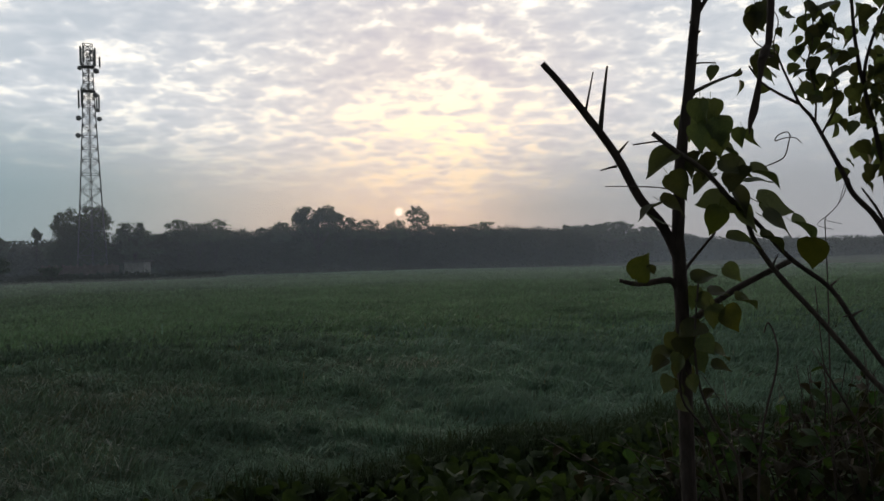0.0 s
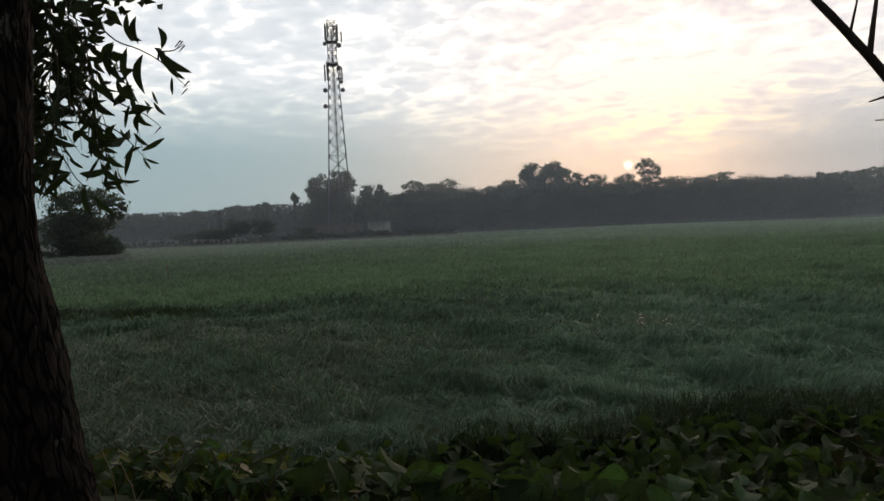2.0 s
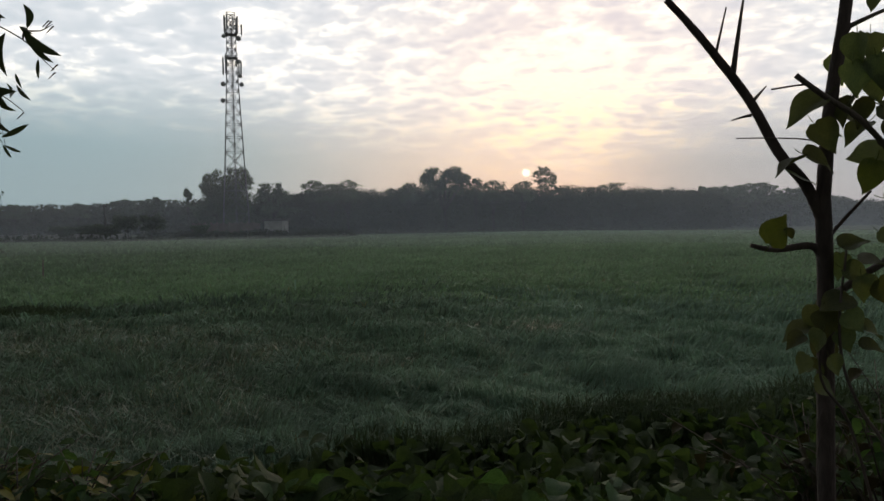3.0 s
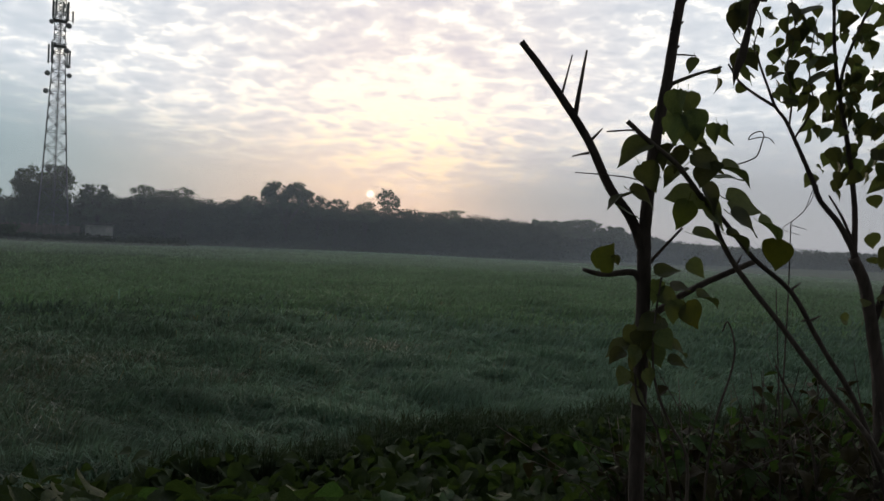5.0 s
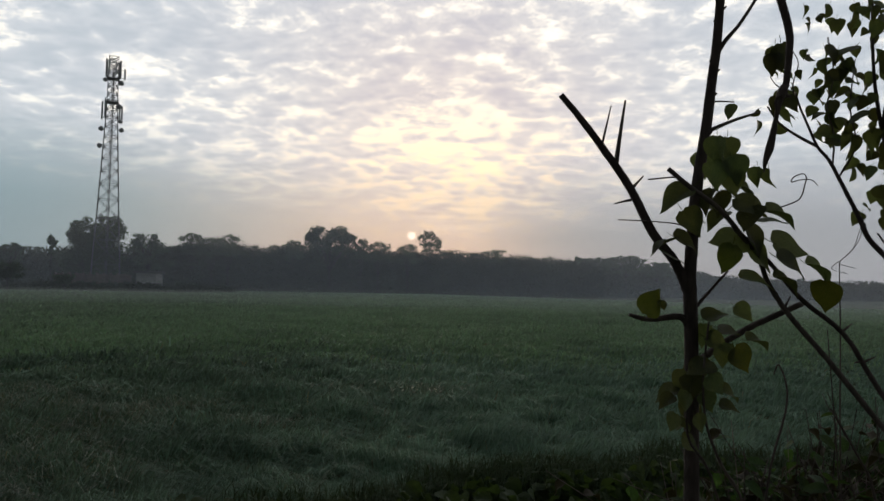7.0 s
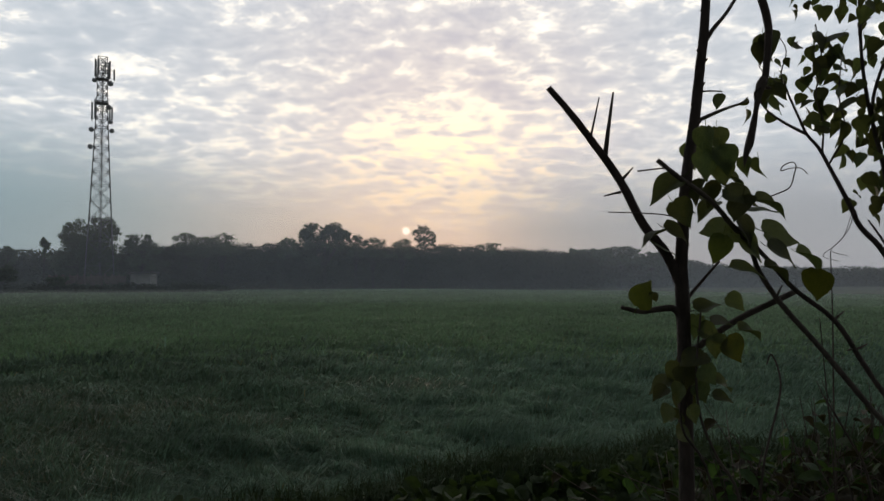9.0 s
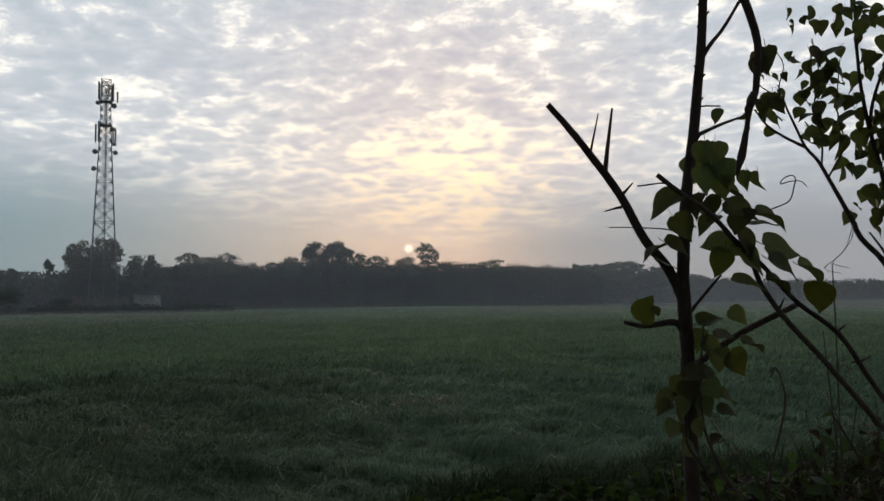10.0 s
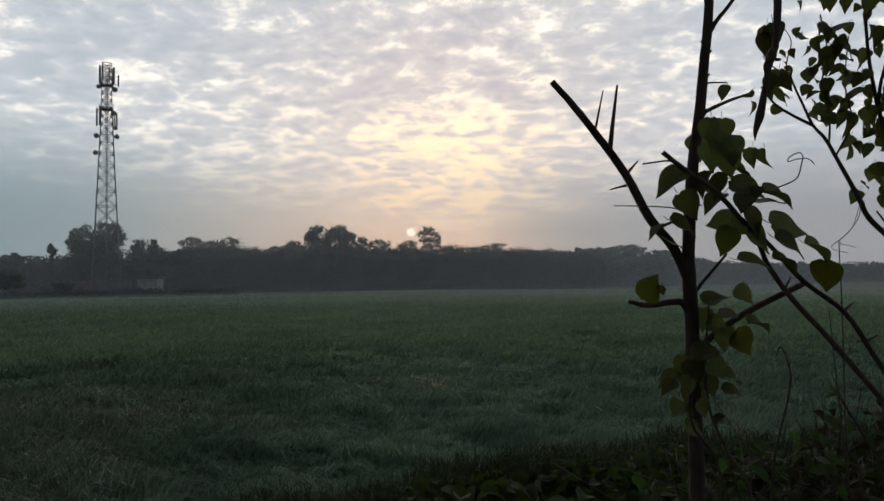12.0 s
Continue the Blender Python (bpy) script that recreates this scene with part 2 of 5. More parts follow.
def arrays_mesh(name, verts, tris, material, smooth=False):
    """A mesh from an array of vertices and one of triangles."""
    me = bpy.data.meshes.new(name)
    verts, tris = np.ascontiguousarray(verts, dtype=np.float32), np.ascontiguousarray(tris, dtype=np.int32)
    me.vertices.add(len(verts))
    me.vertices.foreach_set("co", verts.ravel())
    me.loops.add(tris.size)
    me.loops.foreach_set("vertex_index", tris.ravel())
    me.polygons.add(len(tris))
    me.polygons.foreach_set("loop_start", np.arange(0, tris.size, 3, dtype=np.int32))
    if smooth:
        me.polygons.foreach_set("use_smooth", np.ones(len(tris), dtype=bool))
    me.update(calc_edges=True)
    me.materials.append(material)
    return me


def bm_mesh(name, bm, material, smooth=False):
    me = bpy.data.meshes.new(name)
    bm.normal_update()
    bm.to_mesh(me)
    bm.free()
    if smooth:
        for p in me.polygons:
            p.use_smooth = True
    me.materials.append(material)
    return me


def part(name, bm, material, parent, label="", smooth=False):
    """Links a bmesh, or a finished mesh, as one object under a thing or a part."""
    me = bm_mesh(name, bm, material, smooth) if isinstance(bm, bmesh.types.BMesh) else bm
    ob = new(name, me)
    ob.parent = parent
    if label:
        tagged(ob, label)
    return ob


def thing(name, x, y, z, label, category, group="", kind=""):
    ob = new(name)
    ob.location = (x, y, z)
    ob.empty_display_size = 0.2
    return tagged(ob, label, category, group, kind)


def smooth_line(pts, steps=4):
    """Catmull-Rom through the points."""
    p = [Vector(q) for q in pts]
    p = [p[0] * 2 - p[1]] + p + [p[-1] * 2 - p[-2]]
    out = []
    for i in range(1, len(p) - 2):
        for k in range(steps):
            t = k / steps
            a, b, c, d = p[i - 1], p[i], p[i + 1], p[i + 2]
            out.append(0.5 * ((2 * b) + (c - a) * t + (2 * a - 5 * b + 4 * c - d) * t * t + (3 * b - a - 3 * c + d) * t ** 3))
    out.append(p[-2])
    return out


def tube(bm, pts, r0, r1, sides=8, steps=4, rough=0.08, flare=None):
    """A tapered limb along the points, with an uneven skin. flare(z, angle): factor on the radius."""
    line = smooth_line(pts, steps)
    rings = []
    for i, c in enumerate(line):
        ahead = (line[min(i + 1, len(line) - 1)] - line[max(i - 1, 0)]).normalized()
        side = ahead.cross(Vector((0.3, 1, 0.1))).normalized()
        up = side.cross(ahead)
        r = r0 + (r1 - r0) * i / (len(line) - 1)
        ring = []
        for k in range(sides):
            a = 2 * math.pi * k / sides
            q = r * (1 + rough * noise.noise(c * (0.6 / max(r0, 0.01)) + Vector((math.cos(a), math.sin(a), 0)) * 1.3))
            if flare:
                q *= flare(c.z, a)
            ring.append(bm.verts.new(c + (side * math.cos(a) + up * math.sin(a)) * q))
        rings.append(ring)
    for a, b in zip(rings, rings[1:]):
        for k in range(sides):
            bm.faces.new((a[k], a[(k + 1) % sides], b[(k + 1) % sides], b[k]))
    bm.faces.new(rings[0][::-1])
    bm.faces.new(rings[-1])
    return bm


def limb(name, pts, r0, r1, parent, material, sides=8, label="", rough=0.1):
    """A limb whose points are given in the world, as a part of its thing."""
    o = parent.matrix_basis.translation if parent.parent is None else parent.parent.matrix_basis.translation
    return part(name, tube(bmesh.new(), [Vector(p) - o for p in pts], r0, r1, sides, rough=rough), material, parent, label, True)


def box(bm, x0, x1, y0, y1, z0, z1, bevel=0.0):
    r = bmesh.ops.create_cube(bm, size=1, matrix=Matrix.Translation(((x0 + x1) / 2, (y0 + y1) / 2, (z0 + z1) / 2))
                              @ Matrix.Diagonal((x1 - x0, y1 - y0, z1 - z0, 1)))
    if bevel:
        es = list({e for v in r["verts"] for e in v.link_edges})
        bmesh.ops.bevel(bm, geom=es, offset=bevel, segments=1, affect="EDGES")
    return bm


def bar(bm, a, b, w):
    """A straight steel bar of square section."""
    a, b = Vector(a), Vector(b)
    d = b - a
    m = Matrix.Translation((a + b) / 2) @ d.to_track_quat("Z", "Y").to_matrix().to_4x4() @ Matrix.Diagonal((w, w, d.length, 1))
    bmesh.ops.create_cube(bm, size=1, matrix=m)


def blade_mesh(name, width, curl, fold, material, rows=6, heart=0.0, sickle=0.0, wave=0.0, stalk=0.0):
    """A leaf of length 1 along +y: width(s) is its half width; folded on the midrib, curled towards its tip."""
    bm = bmesh.new()
    grid = []
    for i in range(rows + 1):
        s = i / rows
        w = width(s)
        row = []
        for u in (-1, -0.5, 0, 0.5, 1):
            back = heart * abs(u) ** 1.5 * max(0, 1 - 2.5 * s)
            row.append(bm.verts.new((u * w + sickle * math.sin(math.pi * s), s - back,
                                     abs(u) * w * fold - curl * s * s + wave * math.sin(9 * s + 3 * u) * abs(u))))
        grid.append(row)
    for a, b in zip(grid, grid[1:]):
        for k in range(4):
            bm.faces.new((a[k], a[k + 1], b[k + 1], b[k]))
    if stalk:
        pts = [(0, -stalk, 0.25 * stalk), (0, -0.5 * stalk, 0.02), (0, 0.08, 0)]
        prev = None
        for x, y, z in pts:
            pair = [bm.verts.new((x - 0.012, y, z)), bm.verts.new((x + 0.012, y, z)), bm.verts.new((x, y, z + 0.02))]
            if prev:
                for k in range(3):
                    bm.faces.new((prev[k], prev[(k + 1) % 3], pair[(k + 1) % 3], pair[k]))
            prev = pair
    bmesh.ops.remove_doubles(bm, verts=bm.verts, dist=0.0005)
    return bm_mesh(name, bm, material, True)


def facing(loc, tip, normal, size):
    """The pose of a leaf: +y to its tip, +z as near the normal as can be."""
    y = Vector(tip).normalized()
    z = Vector(normal)
    z = (z - y * z.dot(y)).normalized()
    x = y.cross(z)
    m = Matrix((x, y, z)).transposed().to_4x4()
    return Matrix.Translation(loc) @ m @ Matrix.Diagonal((size, size, size, 1))


def leaf(name, mesh, parent, m, label=""):
    ob = new(name, mesh)
    ob.parent = parent
    ob.matrix_basis = Matrix.Translation(-parent.location) @ m
    if label:
        tagged(ob, label)
    return ob


# ---- ground ----
def sstep(a, b, v):
    t = np.clip((np.asarray(v, dtype=float) - a) / (b - a), 0, 1)
    return t * t * (3 - 2 * t)


def ground_z(x, y):
    """The bank under the trees, the flat field, and its slight falls, set to fit the camera's view."""
    x, y = np.asarray(x, dtype=float), np.asarray(y, dtype=float)
    bank = 0.8 * (1 - sstep(2.2, 4.8, y)) * (1 - sstep(-9, -14, y))
    mound = 0.18 * np.exp(-((x + 1.65) ** 2 + (y - 1.75) ** 2) / 0.5)
    fall = -0.012 * np.clip(x, 0, 120) * sstep(15, 60, y) - 0.3 * sstep(30, 120, y)
    lumps = 0.03 * np.sin(x * 1.9 + 0.7 * y) * np.sin(y * 2.3 - 0.4 * x) * (1 - sstep(25, 60, y))
    return bank + mound + fall + lumps


def make_ground():
    xs = np.concatenate([-np.geomspace(3000, 12, 40), np.linspace(-11.5, 11.5, 80), np.geomspace(12, 3000, 40)])
    ys = np.concatenate([-np.geomspace(3000, 15, 14), np.linspace(-14, 12, 90), np.geomspace(12.4, 4000, 70)])
    gx, gy = np.meshgrid(xs, ys)
    v = np.stack([gx, gy, ground_z(gx, gy)], -1).reshape(-1, 3)
    nx = len(xs)
    i = (np.arange(len(ys) - 1)[:, None] * nx + np.arange(nx - 1)[None]).ravel()
    t = np.concatenate([np.stack([i, i + 1, i + nx + 1], -1), np.stack([i, i + nx + 1, i + nx], -1)])
    return tagged(new("ground", arrays_mesh("ground", v, t, SOIL, True)), "dark moist field soil between grass", "ground", kind="structure")


make_ground()


def in_bed(x, y):
    """The broad-leaved crop bed between the bank and the grass."""
    edge = np.interp(x, [-3.2, -2.6, -1.3, -0.15, 1.0, 2.1, 9.0], [4.0, 4.75, 5.4, 5.85, 6.25, 6.6, 7.8]) + 0.15 * np.sin(3 * x)
    return (y < edge) & (x > -3.2)


def blades(x, y, height, width, lean, name, material, label, rise=None, flow=None):
    """Grass: a bent, tapered blade at every point, all in one mesh. flow: the way in which each blade leans."""
    n = len(x)
    a = rng.uniform(0, 2 * np.pi, n) if flow is None else flow
    face = rng.uniform(0, 2 * np.pi, n)
    z = ground_z(x, y) + (0 if rise is None else rise)
    base = np.stack([x, y, z - 0.02], -1)
    side = np.stack([np.cos(face), np.sin(face), np.zeros(n)], -1) * (width / 2)[:, None]
    out = np.stack([np.cos(a) + 0.35, np.sin(a) - 0.25, np.zeros(n)], -1) * (height * lean)[:, None]
    up = np.zeros((n, 3))
    up[:, 2] = height
    mid = base + out * 0.35 + up * 0.68
    tip = base + out + up * (1 - 0.35 * lean[:, None])
    v = np.stack([base - side, base + side, mid - side * 0.8, mid + side * 0.8, tip], 1).reshape(-1, 3)
    i = np.arange(n)[:, None] * 5
    t = np.concatenate([i + [0, 1, 3], i + [0, 3, 2], i + [2, 3, 4]])
    return tagged(new(name, arrays_mesh(name, v, t, material)), label, "grass", kind="stuff")


def field_points(count, near, far):
    """Points of the field, denser towards the bank, over the width that the field shows."""
    d = near * (far / near) ** rng.uniform(0, 1, count)
    az = rng.uniform(radians(-56), radians(42), count)
    return d * np.sin(az), d * np.cos(az)


def patchy(x, y, s):
    """A smooth uneven field of about -1 to 1."""
    return (np.sin(x * 1.3 * s + 1.7 * np.sin(y * 0.7 * s)) + np.sin(y * 1.9 * s + 2.1 * np.sin(x * 0.5 * s + 1)) + np.sin((x + y) * 0.8 * s)) / 3


def beyond_bund(x, y):
    return y > np.interp(x, [-30, -13, -9.6, -7.2, -3, 4, 12], [15.4, 15.4, 15.5, 17.0, 18.0, 17.0, 18.5]) + 1.5 * patchy(x, y, 1.1) * sstep(-9, -5, x) + rng.normal(size=len(x)) * 1.6 * sstep(-9.5, -7, x)


def plot_height(x, y):
    """Grass height: trampled and lodged near, taller plots beyond the low bunds."""
    tall = sstep(-0.4, 0.4, y - np.interp(x, [-30, -13, -9.6, -7.2, -3], [15.4, 15.4, 15.5, 17.0, 19.0]))
    h = 0.24 + 0.06 * patchy(x, y, 0.9) + 0.10 * tall + 0.07 * patchy(x, y, 2.7) + 0.05 * patchy(x + 3, y, 6.0)
    # bands of shorter grass, making dark lines between the plots
    for ax, ay, bx, by, w in ((-9.5, 16.6, -7.2, 17.6, 0.3), (-28, 57.5, -1, 55.5, 2.6), (6.0, 35.3, 10.4, 35.5, 1.2), (-60, 90, 10, 96, 3.0), (-40, 47, -20, 47.5, 1.6), (-58, 50.8, -30, 50.4, 2.2)):
        lx, ly = bx - ax, by - ay
        t = np.clip(((x - ax) * lx + (y - ay) * ly) / (lx * lx + ly * ly), 0, 1)
        off = np.hypot(x - ax - t * lx, y - ay - t * ly) + 0.25 * w * patchy(x, y, 2.0)
        h = h * (1 - 0.75 * (1 - sstep(0.6 * w, w, off)))
    return h


def make_grass():
    x, y = field_points(500000, 3.3, 150.0)
    bare = (x < -1.0) & (y < 11) & (patchy(x, y, 0.8) + 0.6 * patchy(x, y, 2.3) > 0.2 + 0.12 * (x + 3)) & (rng.uniform(0, 1, len(x)) < 0.40)
    keep = ~in_bed(x, y) & (y > 2.9) & ~bare
    x, y = x[keep], y[keep]
    d = np.hypot(x, y)
    h = plot_height(x, y) * rng.uniform(0.6, 1.2, len(x)) * (1 + 0.1 * (d > 60))
    w = np.clip(0.0034 * d ** 0.84, 0.009, 0.20) * (0.58 + 0.42 * sstep(7, 22, d)) * rng.uniform(0.7, 1.3, len(x))
    lean = rng.uniform(0.4, 1.3, len(x))
    near = ~beyond_bund(x, y)
    # swathes beaten down one way or another, in swirls a pace or two wide
    beaten = sstep(-0.3, 0.5, patchy(x + 5, y, 1.6) + 0.7 * patchy(x, y + 2, 4.1)) * near
    lean = lean * (1 + 0.55 * beaten)
    h = h * (1 - 0.25 * beaten) * np.clip(1 + near * (0.55 * patchy(x + 1.3 * np.sin(y), y + 7, 7.3) + 0.4 * patchy(x - y, y + 0.6 * x, 13.0)), 0.3, 1.7)
    h = h * (1 - 0.12 * near * (1 - sstep(9, 20, d)))
    # the rank growth along the crop bed, its shaded face put into a darker colour
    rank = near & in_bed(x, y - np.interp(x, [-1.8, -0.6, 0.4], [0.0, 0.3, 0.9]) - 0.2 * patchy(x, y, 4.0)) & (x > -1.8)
    # and the strip before the nearest bund, dark for the bund's shaded front
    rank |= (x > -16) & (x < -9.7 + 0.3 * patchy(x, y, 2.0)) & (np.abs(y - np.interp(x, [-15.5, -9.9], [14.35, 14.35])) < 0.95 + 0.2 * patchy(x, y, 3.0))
    near = near & ~rank
    flow = 3.0 * patchy(x, y, 1.9) + 1.6 * patchy(x + 4, y, 5.0) + rng.normal(size=len(x)) * np.where(near, 1.0, 3.0) - 0.6
    # grass painted darker for the shade on the side by the old tree, and crop for the dim side behind it
    luck = rng.uniform(0, 1, len(x))
    dimmed = near & (luck < 0.8 * sstep(0.8, -4.2, x + 0.6 * patchy(x, y, 1.2)))
    dark = ~near & ~rank & (luck < 0.8 * sstep(-7, -24, x + 2.0 * patchy(x, y, 0.3)))
    near, far = near & ~dimmed, ~near & ~rank & ~dark
    for some, name, material, label in ((near, "field_grass", GRASS, "dense dewy trampled grass on the near plot"),
                                        (dimmed, "worn_grass", DIMMED_GRASS, "near grass painted browner and darker for the shade by the old tree"),
                                        (far, "field_crop", YOUNG_CROP, "even light-green young crop on the plots beyond the bund"),
                                        (dark, "dark_crop", DIMMED_CROP, "crop beyond the bund, painted darker on the dim side")):
        blades(x[some], y[some], h[some], w[some], lean[some], name, material, label, flow=flow[some])
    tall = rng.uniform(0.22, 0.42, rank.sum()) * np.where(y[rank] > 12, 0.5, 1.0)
    blades(x[rank], y[rank], tall, w[rank] * 1.1, rng.uniform(0.3, 0.9, rank.sum()), "rank_grass", SHADED_GRASS, "tall grass by the crop bed and bund, painted dark for its shaded face")
    x, y = field_points(300, 3.6, 30.0)
    keep = ~in_bed(x, y) & (y > 3.2)
    x, y = x[keep], y[keep]
    d = np.hypot(x, y)
    blades(x, y, plot_height(x, y) * rng.uniform(0.9, 1.4, len(x)), np.clip(0.001 * d, 0.004, 0.03), rng.uniform(0.4, 1.2, len(x)), "dry_grass",
           STRAW, "scattered pale dry blades among the grass")
    x, y = rng.uniform(-9, 0.5, 9000), rng.uniform(4.3, 12.5, 9000)
    keep = ~in_bed(x, y) & (patchy(x, y, 0.8) + 0.6 * patchy(x, y, 2.3) > 0.25 + 0.12 * (x + 3))
    x, y = x[keep], y[keep]
    blades(x, y, plot_height(x, y) * rng.uniform(0.7, 1.1, len(x)), rng.uniform(0.005, 0.010, len(x)), rng.uniform(1.4, 2.2, len(x)), "lodged_grass",
           LODGED, "patches of pale flattened grass on the near plot", 0.05)


make_grass()


# ---- far woods and trees ----
def tufts(centres, radii, count, size, clumps=14, spread=0.14):
    """Small bent leaf clumps spread over the shells of lobes; returns vertices and triangles."""
    wgt = radii[:, 0] * radii[:, 2]
    k = rng.choice(len(centres), count, p=wgt / wgt.sum())
    sub = rng.normal(size=(len(centres), clumps, 3))
    sub /= np.linalg.norm(sub, axis=2, keepdims=True)
    sub *= rng.uniform(0.30, 1.06, (len(centres), clumps, 1))
    v = rng.normal(size=(count, 3)) * spread * rng.uniform(0.5, 1.5, (count, 1))
    off = sub[k, rng.integers(0, clumps, count)] + v
    far = np.linalg.norm(off, axis=1, keepdims=True)
    off *= np.minimum(1.0, 1.35 / far)
    c = centres[k] + off * radii[k]
    a = rng.normal(size=(count, 3))
    a /= np.linalg.norm(a, axis=1, keepdims=True)
    b = np.cross(a, rng.normal(size=(count, 3)))
    b /= np.linalg.norm(b, axis=1, keepdims=True)
    s = (size * rng.uniform(0.5, 1.4, count))[:, None]
    n = np.cross(a, b) * s * 0.25
    p = np.stack([c - a * s, c - b * s * 0.45 + n, c + a * s, c + b * s * 0.45 + n], 1).reshape(-1, 3)
    i = np.arange(count)[:, None] * 4
    return p, np.concatenate([i + [0, 1, 2], i + [0, 2, 3]])


def far_tree(name, x, y, height, lobes, trunk_r, label, leafage=2500, size=0.27, clear=0.35, category="tree", material=None, group="", spread=0.15, clumps=14):
    """A tree: tapered trunk, a limb into each lobe of its crown, and a crown of small leaf clumps.
    lobes: (dx, dz as a share of the height, radius across, radius up)."""
    z = float(ground_z(x, y))
    t = thing(name, x, y, z, label, category, group)
    part("trunk", tube(bmesh.new(), [(0, 0, -0.2), (0.1, 0, height * clear * 0.5), (-0.05, 0, height * clear), (0, 0, height * 0.8)],
                       trunk_r, trunk_r * 0.3, 7), FAR_BARK, t, smooth=True)
    cs, rs = [], []
    for dx, dz, ra, rz in lobes:
        dy = rng.uniform(-0.5, 0.5) * ra
        part("limb", tube(bmesh.new(), [(0, 0, height * clear * 0.9), (dx * 0.5, dy * 0.5, height * (clear + dz) * 0.5), (dx, dy, height * dz)],
                          trunk_r * 0.45, trunk_r * 0.12, 5, 2), FAR_BARK, t, smooth=True)
        cs.append((dx, dy, height * dz))
        rs.append((ra, ra, rz))
    v, f = tufts(np.array(cs), np.array(rs), leafage, size, clumps, spread)
    v[:, 2] = np.maximum(v[:, 2], 0.05)
    part("crown", arrays_mesh("crown", v, f, material or TREE_LEAF), None, t)
    return t


def belt(name, line, height, count, size, label, depth=8.0, low=0.0, rise=()):
    """A far wood: overlapping domed crowns in three rows along a line of the plan, one object.
    rise: stations along x and the height added there."""
    line = np.array(line, dtype=float)
    seg = np.linalg.norm(np.diff(line, axis=0), axis=1)
    along = np.concatenate([[0], np.cumsum(seg)])
    cs, rs = [], []
    s = 0.0
    while s < along[-1]:
        x, y = np.interp(s, along, line[:, 0]), np.interp(s, along, line[:, 1])
        h = height * (1 + 0.02 * math.sin(s * 0.21) + 0.022 * rng.normal()) + (float(np.interp(x, *rise)) if rise else 0)
        for row in range(3):
            r = rng.uniform(1.7, 3.4) * min(1, height / 6)
            gx, gy = x + rng.uniform(-1.5, 1.5), y + row * depth / 3
            g = float(ground_z(gx, gy))
            dome = rng.uniform(0.8, 1.3)
            top = max(0.3, h * (0.88 + 0.06 * row) - dome)
            cs.append((gx, gy, g + top))
            rs.append((r, r, dome))
            for q in (0.72, 0.42, 0.16):
                cs.append((gx + rng.uniform(-1, 1), gy - 1.0 + rng.uniform(-1, 1), g + top * q + low))
                rs.append((r, 1.5, top * 0.2))
        s += 1.9
    v, f = tufts(np.array(cs), np.array(rs), count, size, 18, 0.17)
    heart_c = np.array(cs)[[i for i in range(len(cs)) if i % 4]]
    heart_r = np.array(rs)[[i for i in range(len(cs)) if i % 4]]
    v2, f2 = tufts(heart_c, heart_r, count // 4, size * 3.2)
    v2[:, 1] += 2.0
    v, f = np.concatenate([v, v2]), np.concatenate([f, f2 + len(v)])
    v[:, 2] = np.maximum(v[:, 2], ground_z(v[:, 0], v[:, 1]) + 0.02)
    return tagged(new(name, arrays_mesh(name, v, f, WOODS)), label, "woods", kind="stuff")


belt("far_woods", [(-64, 156), (-25, 156), (5, 160), (22, 170), (42, 190)], 9.5, 210000, 0.24, "dark belt of misty trees along the field's far edge",
     rise=((-64, -58, -53, -46, -38, -30, -10, 2, 20, 30, 36, 42), (0.9, 0.4, 1.2, 1.5, 0.8, 0.6, 0.5, 0.4, 0.4, 0.2, 0.0, 0.8)))
belt("far_woods", [(38, 196), (70, 240), (105, 275), (170, 300), (260, 320)], 9.2, 42000, 0.6, "pale misty trees far beyond the field",
     rise=((38, 55, 75, 100, 120, 150), (0.4, 1.4, 1.6, 1.2, 0.0, -0.6)))
belt("far_woods", [(-330, 200), (-250, 235), (-190, 240), (-150, 235), (-118, 225), (-80, 200), (-60, 180)], 10.3, 52000, 0.6, "pale misty trees far behind the hedge",
     rise=((-150, -112, -100, -86, -76), (1.7, 1.5, -0.6, -0.4, 0.0)))
belt("hedge", [(-130, 128), (-105, 120), (-80, 114), (-62, 112)], 0.75, 6000, 0.2, "low scrub along the field bund", 2.0)
belt("hedge", [(-78, 142), (-66, 139.5), (-54, 139.5), (-42, 146), (-20, 150)], 1.25, 7000, 0.3, "low scrub along the mast compound", 2.0)
belt("hedge", [(-76, 128), (-69.5, 124), (-61, 119.5), (-52, 116), (-45, 114.5), (-39.5, 117), (-37, 126)], 1.7, 12000, 0.22, "dark scrub before the mast compound", 2.0)

far_tree("big_tree", -22.0, 154, 14.3, [(-2.7, 0.83, 2.3, 2.1), (-3.9, 0.75, 1.5, 1.7), (1.9, 0.83, 2.6, 2.1), (4.0, 0.78, 1.5, 1.6), (-0.3, 0.76, 2.0, 1.7), (-2.2, 0.93, 1.4, 0.9), (2.4, 0.93, 1.5, 0.9), (0.6, 0.90, 1.2, 0.9), (-4.6, 0.82, 0.9, 0.9), (4.8, 0.82, 0.9, 0.8), (-1.6, 0.66, 2.8, 1.6), (2.2, 0.66, 3.0, 1.6)],
         0.35, "broad round-crowned tree standing above the woods", 17000, 0.18, clumps=42, spread=0.13)
